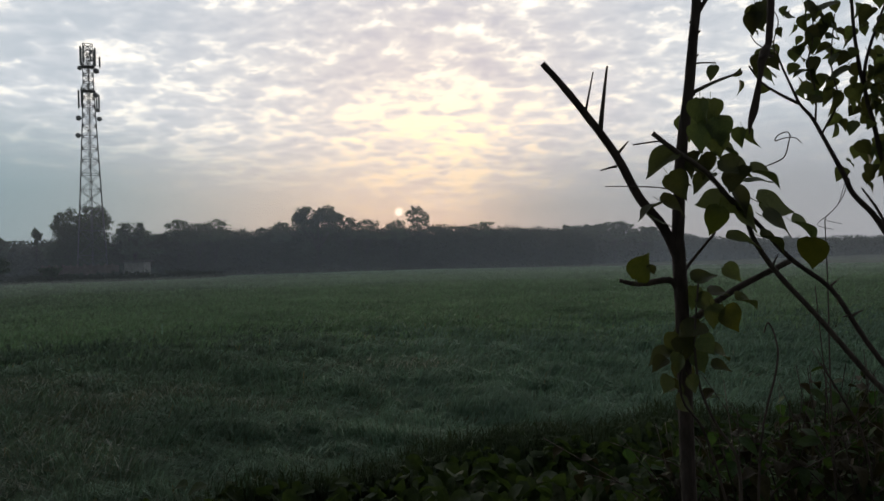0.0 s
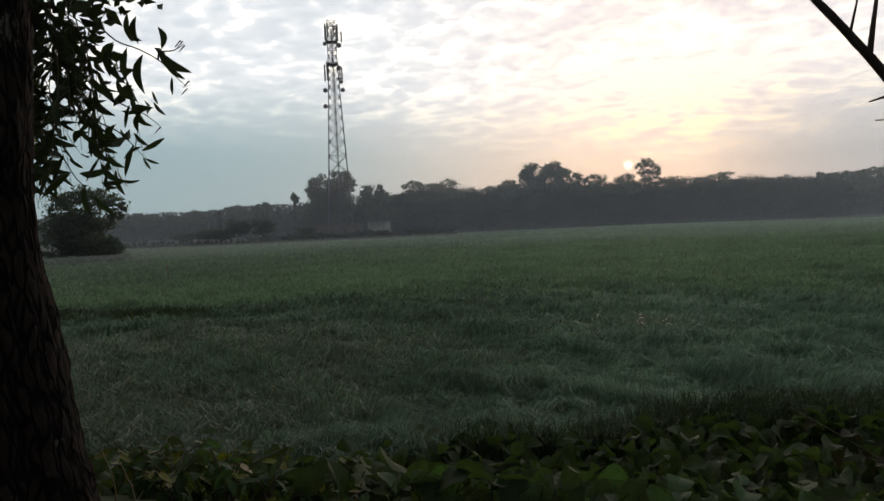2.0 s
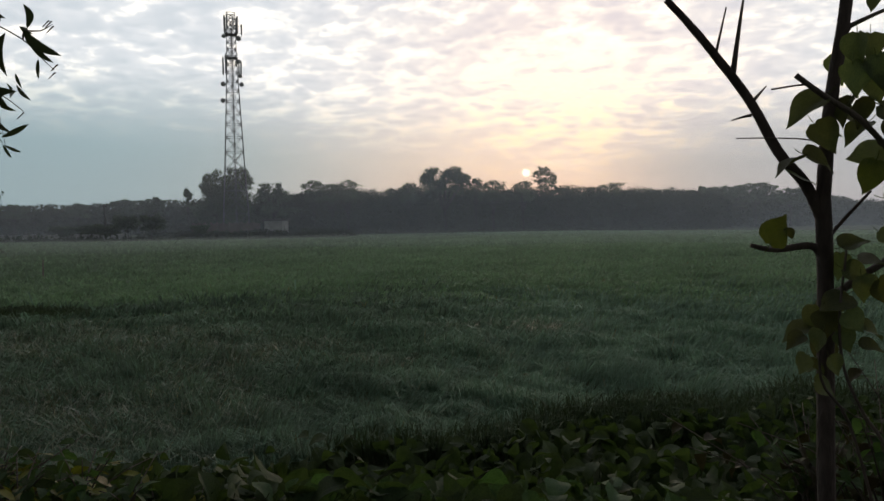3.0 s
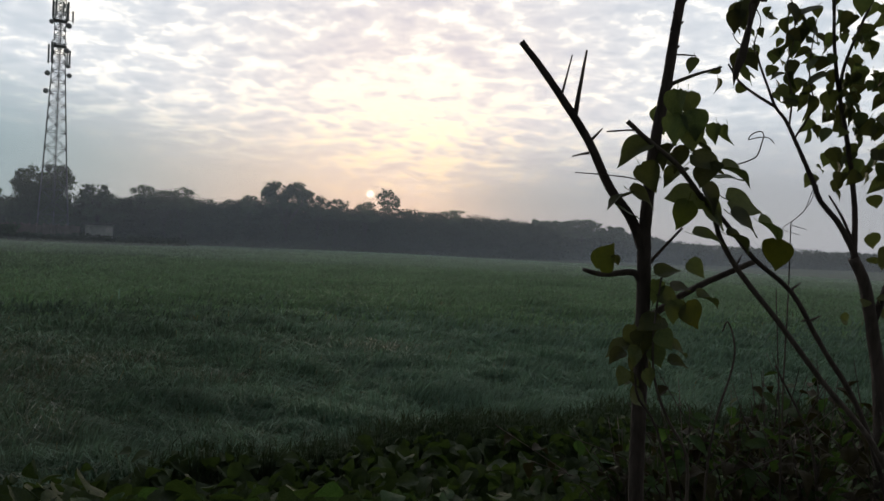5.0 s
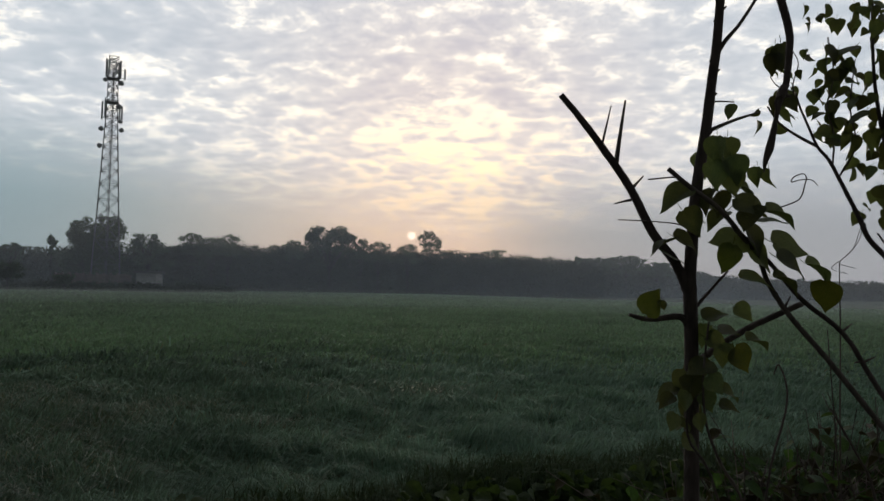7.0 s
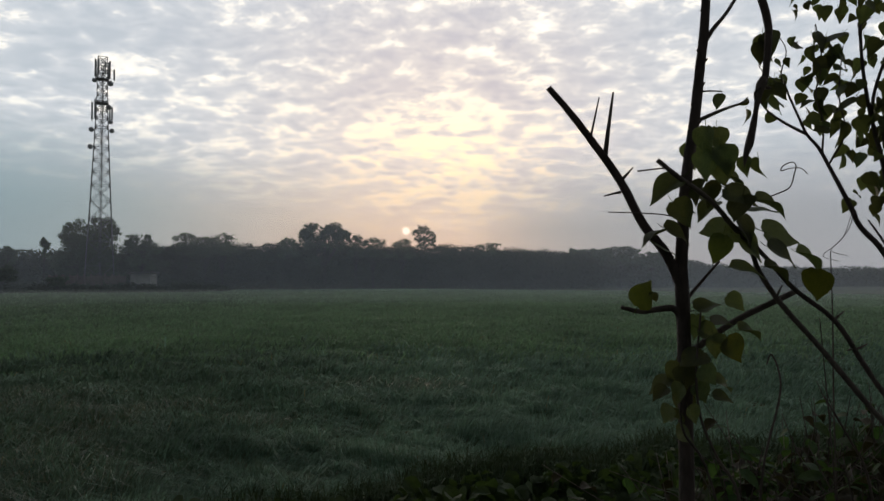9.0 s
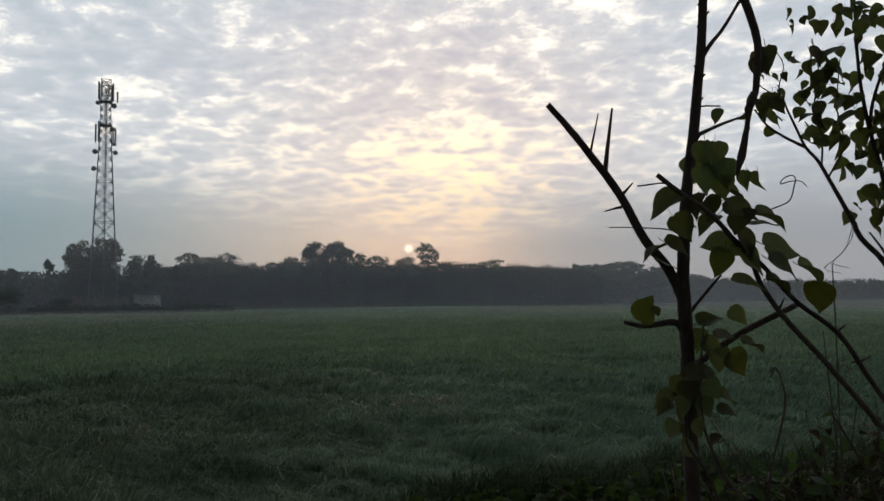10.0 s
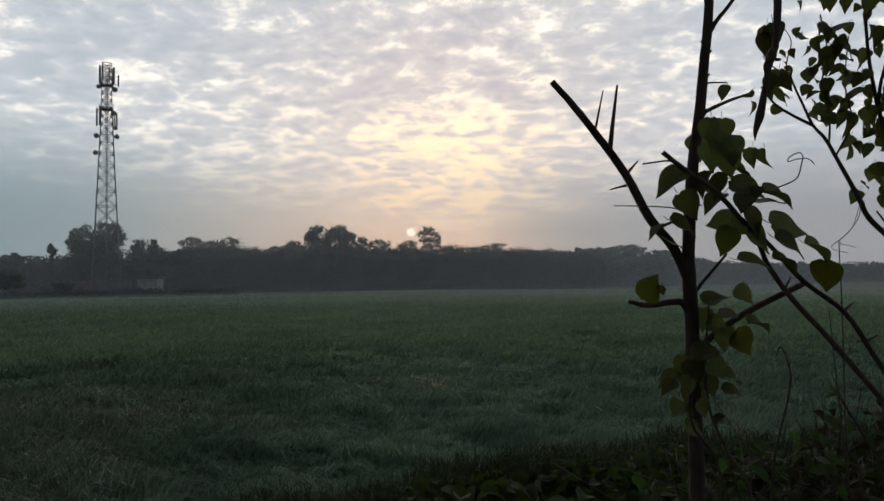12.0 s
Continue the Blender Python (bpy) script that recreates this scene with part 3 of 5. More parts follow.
far_tree("sun_tree", -0.9, 180, 15.5, [(-1.9, 0.88, 1.0, 0.9), (-1.2, 0.95, 0.9, 0.7), (-0.2, 0.89, 1.2, 0.9), (0.6, 0.95, 0.8, 0.6), (1.4, 0.87, 1.1, 0.9), (2.2, 0.79, 0.9, 0.9), (-1.2, 0.78, 1.3, 1.0), (0.6, 0.78, 1.4, 1.0), (1.9, 0.70, 1.0, 0.8), (-0.6, 0.68, 1.4, 0.9)],
         0.25, "slender open-crowned tree beside the rising sun", 3800, 0.19, spread=0.17, clumps=13)
far_tree("lone_tree", -79.7, 152, 11.2, [(0.1, 0.93, 0.6, 0.7), (-0.2, 0.86, 0.95, 0.8), (0.35, 0.79, 0.85, 0.7), (0.0, 0.70, 0.75, 0.8)], 0.16, "small slender tree above the misty woods", 2000, 0.18, spread=0.16)
far_tree("compound_tree", -73.6, 153.5, 14.9, [(-2.0, 0.86, 1.5, 1.6), (-3.0, 0.76, 1.0, 1.2), (0.4, 0.91, 1.6, 1.3), (1.8, 0.80, 2.2, 2.0), (-1.8, 0.64, 2.0, 1.8), (0.5, 0.60, 3.2, 2.6), (-0.6, 0.74, 2.6, 1.8), (-3.0, 0.46, 1.5, 1.4), (-1.2, 0.32, 3.6, 2.4), (-3.8, 0.32, 1.4, 1.3), (0.4, 0.46, 4.0, 2.4), (0.8, 0.68, 2.8, 2.0)],
         0.3, "bushy tree at the foot of the mast", 22000, 0.18, clumps=42, spread=0.13)
far_tree("compound_tree", -68.6, 153.5, 15.8, [(-1.2, 0.90, 1.8, 1.4), (0.8, 0.90, 1.6, 1.3), (2.3, 0.83, 1.2, 1.3), (3.2, 0.78, 0.9, 0.9), (0.9, 0.72, 2.4, 2.0), (-0.6, 0.74, 2.6, 1.8), (-0.8, 0.58, 3.0, 2.4), (2.0, 0.50, 2.6, 2.0), (0.2, 0.32, 3.8, 2.4), (-0.6, 0.46, 4.0, 2.4), (-0.8, 0.66, 3.0, 2.2)],
         0.3, "bushy tree at the foot of the mast", 22000, 0.18, clumps=42, spread=0.13)
far_tree("compound_tree", -57.6, 147, 11.8, [(-1.6, 0.86, 1.6, 1.2), (1.0, 0.90, 1.0, 1.0), (0.4, 0.76, 2.4, 1.6), (-2.6, 0.72, 1.6, 1.4), (2.6, 0.70, 1.8, 1.2), (0.0, 0.50, 4.2, 2.0)],
         0.24, "lower bushy tree beside the mast's foot", 9000, 0.19, clumps=36, spread=0.13)
for x, y, h, w in ((-51.6, 155, 12.5, 2.2), (-47, 154, 11.6, 2.6), (-43.5, 154, 12.1, 2.8), (-30, 155, 11.2, 1.8), (-15.5, 155, 11.9, 1.6), (-11.8, 155, 11.3, 2.4), (-5.5, 156, 11.0, 1.9)):
    far_tree("wood_tree", x, y, h, [(-w * 0.7, 0.88, w * 0.6, h * 0.07), (w * 0.6, 0.90, w * 0.6, h * 0.07), (0, 0.93, w * 0.6, h * 0.06), (0, 0.78, w, h * 0.10), (-w * 0.4, 0.68, w, h * 0.10), (w * 0.6, 0.68, w, h * 0.10)], 0.22,
             "tree crown rising from the wood's edge", 3000, 0.18, group="trees of the wood's edge", clumps=30, spread=0.14)
far_tree("wood_tree", 13.8, 165, 10.7, [(-1.7, 0.93, 1.2, 0.5), (0.3, 0.95, 1.4, 0.5), (1.9, 0.95, 1.1, 0.5), (0, 0.84, 2.6, 0.8), (0, 0.74, 2.8, 0.9)], 0.2, "pale feathery crown rising from the wood's edge", 1500, 0.2, group="trees of the wood's edge", spread=0.18)
far_tree("wood_tree", 37.3, 186, 10.8, [(-0.5, 0.95, 0.6, 0.6), (0.4, 0.88, 0.7, 0.8)], 0.14, "thin leaning tree above the wood's edge", 500, 0.24, group="trees of the wood's edge")
for x, y, h, w in ((44, 196, 11.0, 4.2), (55, 206, 12.2, 4.4), (72, 232, 11.6, 4.0), (-124, 214, 12.0, 3.4), (-140, 224, 12.2, 4.0), (-104, 207, 9.6, 3.0), (-186, 230, 11.6, 4.0), (-160, 228, 11.2, 3.4)):
    far_tree("umbrella_tree", x, y, h, [(-w * 0.7, 0.87, w * 0.6, h * 0.085), (w * 0.1, 0.92, w * 0.7, h * 0.08), (w * 0.8, 0.86, w * 0.55, h * 0.085), (0, 0.78, w * 0.9, h * 0.09), (0, 0.66, w * 1.2, h * 0.10)],
             0.28, "flat-topped spreading tree in the mist", 3200, 0.34, 0.5, group="spreading trees far off", clumps=22)
far_tree("dark_tree", -41.7, 46.2, 6.3, [(-1.8, 0.74, 2.0, 1.2), (0.6, 0.84, 1.6, 0.8), (2.6, 0.76, 1.3, 0.45), (-0.3, 0.48, 2.2, 1.3), (1.2, 0.30, 1.7, 1.2), (-2.8, 0.4, 2.2, 1.7), (-1.8, 0.12, 2.4, 0.9), (1.0, 0.12, 1.7, 0.8), (0.1, 0.22, 2.2, 1.1), (2.4, 0.60, 0.8, 0.6)],
         0.18, "dense dark tree standing in the field", 17000, 0.14, 0.25, clumps=22)
for x, y, h, w in ((-70, 113, 4.8, 2.4), (-63.5, 109, 4.6, 2.0), (-78, 115, 3.4, 2.8), (-86, 118, 3.0, 2.0), (-56.5, 112, 3.0, 1.5), (-74, 114, 3.2, 1.8)):
    far_tree("bund_bush", x, y, h, [(-w * 0.5, 0.76, w * 0.6, h * 0.2), (w * 0.45, 0.74, w * 0.6, h * 0.2), (0, 0.55, w * 0.8, h * 0.2)], 0.10,
             "rounded dark bush on the field bund", 2200, 0.18, 0.35, "bush", group="bushes on the bund", clumps=20)


# ---- mast and its compound ----
def make_mast(cx, cy):
    z0 = float(ground_z(cx, cy))
    t = thing("radio_mast", cx, cy, z0, "tall grey steel lattice mast with panel antennas and dishes", "mast")
    t.rotation_euler = (0, 0, math.atan2(67.4, 150))
    t.scale = (1, 1, 1.006)
    half = lambda z: np.interp(z, [0, 14.5, 29, 38.5, 48], [2.85, 2.1, 1.42, 1.0, 0.92])
    levels = [0, 5, 10, 14.5, 18.3, 21.5, 24.3, 26.8, 29.2, 31.4, 33.5, 35.4, 37.1, 38.7, 40.3, 41.9, 43.5, 45.1, 46.6, 48]
    corners = ((-1, -1), (1, -1), (1, 1), (-1, 1))
    for sx, sy in corners:
        bm = bmesh.new()
        for a, b in zip(levels, levels[1:]):
            bar(bm, (sx * half(a), sy * half(a), a), (sx * half(b), sy * half(b), b), 0.18 - 0.0020 * a)
        part("leg", bm, STEEL, t)
    for k in range(4):
        (ax, ay), (bx, by) = corners[k], corners[(k + 1) % 4]
        bm = bmesh.new()
        for a, b in zip(levels, levels[1:]):
            p = lambda s, z: (s[0] * half(z), s[1] * half(z), z)
            bar(bm, p((ax, ay), a), p((bx, by), b), 0.10)
            bar(bm, p((bx, by), a), p((ax, ay), b), 0.10)
            bar(bm, p((ax, ay), b), p((bx, by), b), 0.10)
        part("bracing", bm, STEEL, t)
    bm = bmesh.new()
    for dx in (-0.25, 0.25):
        bar(bm, (dx, -0.4, 0), (dx, -0.4, 47.5), 0.06)
    for k in range(118):
        bar(bm, (-0.25, -0.4, 0.4 * k + 0.3), (0.25, -0.4, 0.4 * k + 0.3), 0.04)
    bar(bm, (0.05, 0.3, 0), (0.05, 0.3, 46), 0.16)
    part("ladder", bm, STEEL, t, "steel ladder and cable run")
    for z in (38.4, 43.4):
        bm = box(bmesh.new(), -1.25, 1.25, -1.25, 1.25, z, z + 0.10)
        for sx in (-1.25, 1.25):
            bar(bm, (sx, -1.25, z + 0.9), (sx, 1.25, z + 0.9), 0.06)
            bar(bm, (-1.25, sx, z + 0.9), (1.25, sx, z + 0.9), 0.06)
        part("platform", bm, STEEL, t)
    for x, y, z, h in ((-1.35, -0.6, 43.8, 3.6), (-1.25, 0.8, 43.9, 3.4), (1.35, -0.8, 43.6, 3.6), (2.2, 0.2, 43.6, 2.2), (0.5, -1.4, 44.2, 2.6), (1.2, 0.9, 43.9, 3.4), (-0.8, -1.3, 44.0, 3.4),
                       (-1.3, -0.5, 35.2, 3.9), (-1.85, 0.3, 35.0, 3.6), (1.45, -0.6, 35.0, 2.8), (1.9, 0.2, 35.2, 2.7)):
        a = part("antenna", box(bmesh.new(), x - 0.17, x + 0.17, y - 0.09, y + 0.09, z, z + h, 0.04), PANEL, t, "pale upright panel antenna")
        bm = bmesh.new()
        bar(bm, (x, y + 0.16, z - 0.3), (x, y + 0.16, z + h + 0.2), 0.08)
        for q in (z + 0.3, z + h - 0.3):
            bar(bm, (x, y + 0.16, q), (math.copysign(min(abs(x), 1.0), x), y * 0.6, q), 0.06)
        part("bracket", bm, STEEL, a)
    for x, y, z, r in ((-1.5, -0.5, 43.0, 0.5), (1.5, -0.6, 42.6, 0.62), (1.25, -0.9, 37.6, 0.6), (1.65, -0.7, 34.6, 0.5), (-1.9, -0.5, 32.8, 0.58), (1.9, -0.6, 32.8, 0.55), (-2.05, -0.4, 29.3, 0.58)):
        bm = bmesh.new()
        turn = Matrix.Translation((x, y, z)) @ Euler((radians(90), 0, radians(25 if x > 0 else -25))).to_matrix().to_4x4()
        bmesh.ops.create_cone(bm, cap_ends=True, segments=18, radius1=r * 0.85, radius2=r * 0.8, depth=0.35, matrix=turn)
        bmesh.ops.create_cone(bm, cap_ends=True, segments=18, radius1=r * 0.9, radius2=0.12, depth=0.3, matrix=turn @ Matrix.Translation((0, 0, 0.325)))
        dsh = part("dish", bm, PANEL, t, "round drum dish")
        bm = bmesh.new()
        bar(bm, (x, y + 0.3, z), (math.copysign(half(z), x), y, z), 0.1)
        part("bracket", bm, STEEL, dsh)


make_mast(-67.4, 150)


def make_hut(x0, x1, y0, y1, h):
    cx, cy = (x0 + x1) / 2, (y0 + y1) / 2
    z0 = float(ground_z(cx, cy))
    t = thing("equipment_hut", cx, cy, z0, "small plastered hut with a dark sheet roof", "hut")
    w, d = (x1 - x0) / 2, (y1 - y0) / 2
    part("wall", box(bmesh.new(), -w, w, -d, -d + 0.2, -0.1, h), CONCRETE, t)
    part("wall", box(bmesh.new(), -w, w, d - 0.2, d, -0.1, h), CONCRETE, t)
    part("wall", box(bmesh.new(), -w, -w + 0.2, -d + 0.2, d - 0.2, -0.1, h), CONCRETE, t)
    part("wall", box(bmesh.new(), w - 0.2, w, -d + 0.2, d - 0.2, -0.1, h), CONCRETE, t)
    bm = bmesh.new()
    n = 14
    for i in range(n):
        a = -w - 0.4 + (2 * w + 0.8) * i / n
        box(bm, a, a + (2 * w + 0.8) / n * 0.96, -d - 0.5, d + 0.4, h + 0.02 + 0.05 * (i % 2), h + 0.40 + 0.05 * (i % 2))
    part("roof", bm, SHEET, t, "ribbed rusty sheet roof")


make_hut(-57.4, -53.6, 141.0, 144.6, 3.3)


def make_compound_wall():
    bm = bmesh.new()
    for i in range(11):
        a = -74.0 + i * 1.35
        box(bm, a, a + 1.30, 143.0, 143.25, -0.1, 2.7 - 0.08 * (i % 3), 0.02)
        box(bm, a - 0.12, a + 0.12, 142.9, 143.35, -0.1, 2.95)
    w = tagged(new("compound_wall", bm_mesh("compound_wall", bm, BRICK)), "weathered brick wall round the mast compound", "wall", kind="structure")
    bm = bmesh.new()
    for i in range(27):
        a = -128 + i * 1.9
        box(bm, a, a + 1.85, 124.0, 124.2, -0.4, 1.15 + 0.05 * math.sin(i * 1.7), 0.02)
    tagged(new("boundary_wall", bm_mesh("boundary_wall", bm, CONCRETE)), "low pale wall behind the bund bushes", "wall", kind="structure")


make_compound_wall()


def make_pole(x, y, h):
    z = float(ground_z(x, y))
    t = thing("utility_pole", x, y, z, "slim dark timber pole among the bushes", "pole")
    part("shaft", tube(bmesh.new(), [(0, 0, -0.3), (0.03, 0, h * 0.5), (0, 0, h)], 0.17, 0.11, 8), DARKNESS, t, smooth=True)
    part("crossarm", box(bmesh.new(), -0.5, 0.5, -0.06, 0.06, h - 0.6, h - 0.45), DARKNESS, t)


make_pole(-75.5, 115, 6.6)


# ---- haze sheets standing in for mist ----
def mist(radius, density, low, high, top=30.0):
    m = haze_sheet_material(density, low, high)
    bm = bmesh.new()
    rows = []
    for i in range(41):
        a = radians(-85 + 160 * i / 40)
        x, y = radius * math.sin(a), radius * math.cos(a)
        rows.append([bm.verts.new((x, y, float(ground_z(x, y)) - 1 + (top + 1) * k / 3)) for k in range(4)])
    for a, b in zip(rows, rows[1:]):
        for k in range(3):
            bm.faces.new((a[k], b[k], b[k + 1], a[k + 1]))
    ob = tagged(new("mist", bm_mesh("mist", bm, m, True)), "curved clear sheet standing in for morning haze", "mist", kind="stuff")
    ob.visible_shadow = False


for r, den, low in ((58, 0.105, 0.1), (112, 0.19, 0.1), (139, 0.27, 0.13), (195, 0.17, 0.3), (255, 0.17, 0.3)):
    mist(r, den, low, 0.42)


def ground_haze():
    """A low sheet standing in for haze: added to lighten the field, most at middle distance."""
    m = bpy.data.materials.new("ground_haze")
    m.use_nodes = True
    n = Nodes(m.node_tree)
    geo = n.put("ShaderNodeNewGeometry").outputs["Position"]
    far = n.put("ShaderNodeVectorMath", {0: geo}, operation="LENGTH").outputs["Value"]
    lumps = n.noise(n.put("ShaderNodeMapping", {"Vector": geo, "Scale": (0.5, 1.6, 1)}).outputs[0], 0.05, 4.0, 0.6, 0.5)
    f = n.math("MULTIPLY", n.math("MULTIPLY", n.span(far, 8, 80, False, 0.0, 0.25), n.span(far, 60, 120, True, 1.0, 0.12)), n.math("ADD", lumps, 0.5))
    a = n.put("ShaderNodeBsdfDiffuse", {"Color": (0.80, 0.87, 0.82, 1)})
    b = n.put("ShaderNodeBsdfTranslucent", {"Color": (0.80, 0.87, 0.82, 1)})
    s = n.put("ShaderNodeMixShader", {0: 0.4, 1: a.outputs[0], 2: b.outputs[0]})
    c = n.put("ShaderNodeBsdfTransparent")
    n.put("ShaderNodeOutputMaterial", {0: n.put("ShaderNodeMixShader", {0: f, 1: c.outputs[0], 2: s.outputs[0]}).outputs[0]})
    bm = bmesh.new()
    rows = [[bm.verts.new((x * (0.3 + y / 150), y, float(ground_z(x * (0.3 + y / 150), y)) + 0.75)) for x in range(-160, 141, 20)] for y in (9, 20, 35, 60, 90, 120, 150)]
    for a, b in zip(rows, rows[1:]):
        for k in range(len(a) - 1):
            bm.faces.new((a[k], a[k + 1], b[k + 1], b[k]))
    ob = tagged(new("mist", bm_mesh("mist", bm, m, True)), "low clear sheet that lightens the field as haze", "mist", kind="stuff")
    ob.visible_shadow = False


ground_haze()


# ---- broad-leaved crop bed ----
CROP_LEAVES = [blade_mesh("crop_leaf", lambda s, k=k: (0.40 + 0.05 * k) * math.sin(math.pi * min(1, s ** 0.72)) ** 0.85 + 0.004, 0.25 + 0.12 * k, 0.6 - 0.2 * k, CROP, 5, 0.18, 0, 0.03)
               for k in range(3)]
BROWN_LEAF = blade_mesh("withered_leaf", lambda s: 0.36 * math.sin(math.pi * s ** 0.8) + 0.004, 0.5, 0.6, BROWN, 5, 0.1, 0, 0.06)


def make_crop():
    t = thing("broadleaf_crop", 0, 5, float(ground_z(0, 5)), "bed of glossy broad-leaved crop plants below the bank", "crop", kind="stuff")
    x, y = rng.uniform(-3.3, 6.0, 5200), rng.uniform(3.0, 8.0, 5200)
    ok = in_bed(x, y) & (np.abs(x) < y * 0.95 + 0.4)
    x, y = x[ok], y[ok]
    order = np.argsort(np.abs(x - 0.2) + y)
    verts, tris, base = [], [], 0
    src = []
    for me in CROP_LEAVES:
        me.calc_loop_triangles()
        src.append((np.array([v.co for v in me.vertices]), np.array([list(q.vertices) for q in me.loop_triangles])))
    for rank, i in enumerate(order):
        g = float(ground_z(x[i], y[i]))
        h = rng.uniform(0.05, 0.30) if y[i] > 3.8 else rng.uniform(0.04, 0.2)
        a = rng.uniform(0, 2 * math.pi)
        tip = Vector((math.cos(a), math.sin(a), rng.uniform(-1.3, 0.3)))
        m = facing((x[i], y[i], g + h), tip, (rng.normal() * 0.6, rng.normal() * 0.6, 1), rng.uniform(0.07, 0.17))
        k = int(rng.integers(0, 3))
        if rank < 280:
            leaf("leaf", CROP_LEAVES[k], t, m)
        else:
            v, f = src[k]
            mm = np.array(m)
            verts.append(v @ mm[:3, :3].T + mm[:3, 3] - np.array(t.location))
            tris.append(f + base)
            base += len(v)
    part("foliage", arrays_mesh("foliage", np.concatenate(verts), np.concatenate(tris), CROP, True), None, t)["kind"] = "stuff"
    bm = bmesh.new()
    for i in order[:900]:
        g = float(ground_z(x[i], y[i])) - t.location.z
        tube(bm, [(x[i], y[i] - 5, g - 0.02), (x[i] + rng.normal() * 0.03, y[i] - 5, g + 0.06), (x[i] + rng.normal() * 0.05, y[i] - 5, g + 0.13)], 0.005, 0.003, 3, 1)
    part("stems", bm, CROP, t)["kind"] = "stuff"


make_crop()


# ---- the leafy sapling by the camera ----
HEARTS = [blade_mesh("heart_leaf", lambda s, k=k: (0.55 - 0.04 * k) * (math.sin(math.pi * min(1, (s + 0.006) ** 0.6)) ** 0.75) * (1 - 0.3 * s) * (1 - 0.45 * max(0, s - 0.66) / 0.34) + 0.003, 0.05 + 0.22 * k, 0.05 + 0.28 * k, HEART, 9, 0.05, 0.05 * (k - 1), 0.03, 0.28)
          for k in range(3)]


# yellow-green copy for leaves in the sun, their lit tone put into the colour
SUNLIT_HEART = HEARTS[0].copy()
SUNLIT_HEART.materials[0] = surface("sunlit_heart_leaf", (0.062, 0.080, 0.018), (0.100, 0.114, 0.028), 25, 0.5, 0.25, through=0.45, spec=0.3, vary=0.2, through_tint=(1.1, 1.1, 0.4))


def heart(parent, x, y, z, size, tilt=None, yellow=False):
    """A heart-shaped leaf hanging by its middle at the given place."""
    a = rng.normal() * 0.75 if tilt is None else tilt
    tip = Vector((math.sin(a), rng.normal() * 0.25, -math.cos(a)))
    nrm = Vector((rng.normal() * 0.8, -1, 0.7 + rng.normal() * 0.9))
    size *= 0.92
    m = facing(Vector((x, y, z)) - tip.normalized() * size * 0.5, tip, nrm, size)
    return leaf("leaf", SUNLIT_HEART if yellow else HEARTS[int(rng.integers(0, 3))], parent, m, "yellowing heart-shaped leaf with a painted sunlit tone" if yellow else "")


def vine_leaf(parent, x, y, z, size, turn, open_share, yellow=False):
    """A leaf of the vine: its tip turned by so many degrees from hanging, its blade more or less open to the camera."""
    a = radians(turn + rng.normal() * 4)
    tip = Vector((math.sin(a), rng.normal() * 0.2, -math.cos(a)))
    front = Vector((-0.4, -0.9, 0.1 + rng.normal() * 0.15))
    side = tip.cross(front).normalized()
    if side.z < 0:
        side = -side
    b = math.acos(min(1, 0.25 + 0.75 * open_share))
    mesh = SUNLIT_HEART if yellow else HEARTS[int(rng.integers(0, 2 if open_share > 0.55 else 3))]
    size *= 1.03
    m = facing(Vector((x, y, z)) - tip.normalized() * size * 0.5, tip, front.normalized() * math.cos(b) + side * math.sin(b), size)
    return leaf("leaf", mesh, parent, m, "yellowing heart-shaped leaf with a painted sunlit tone" if yellow else "")


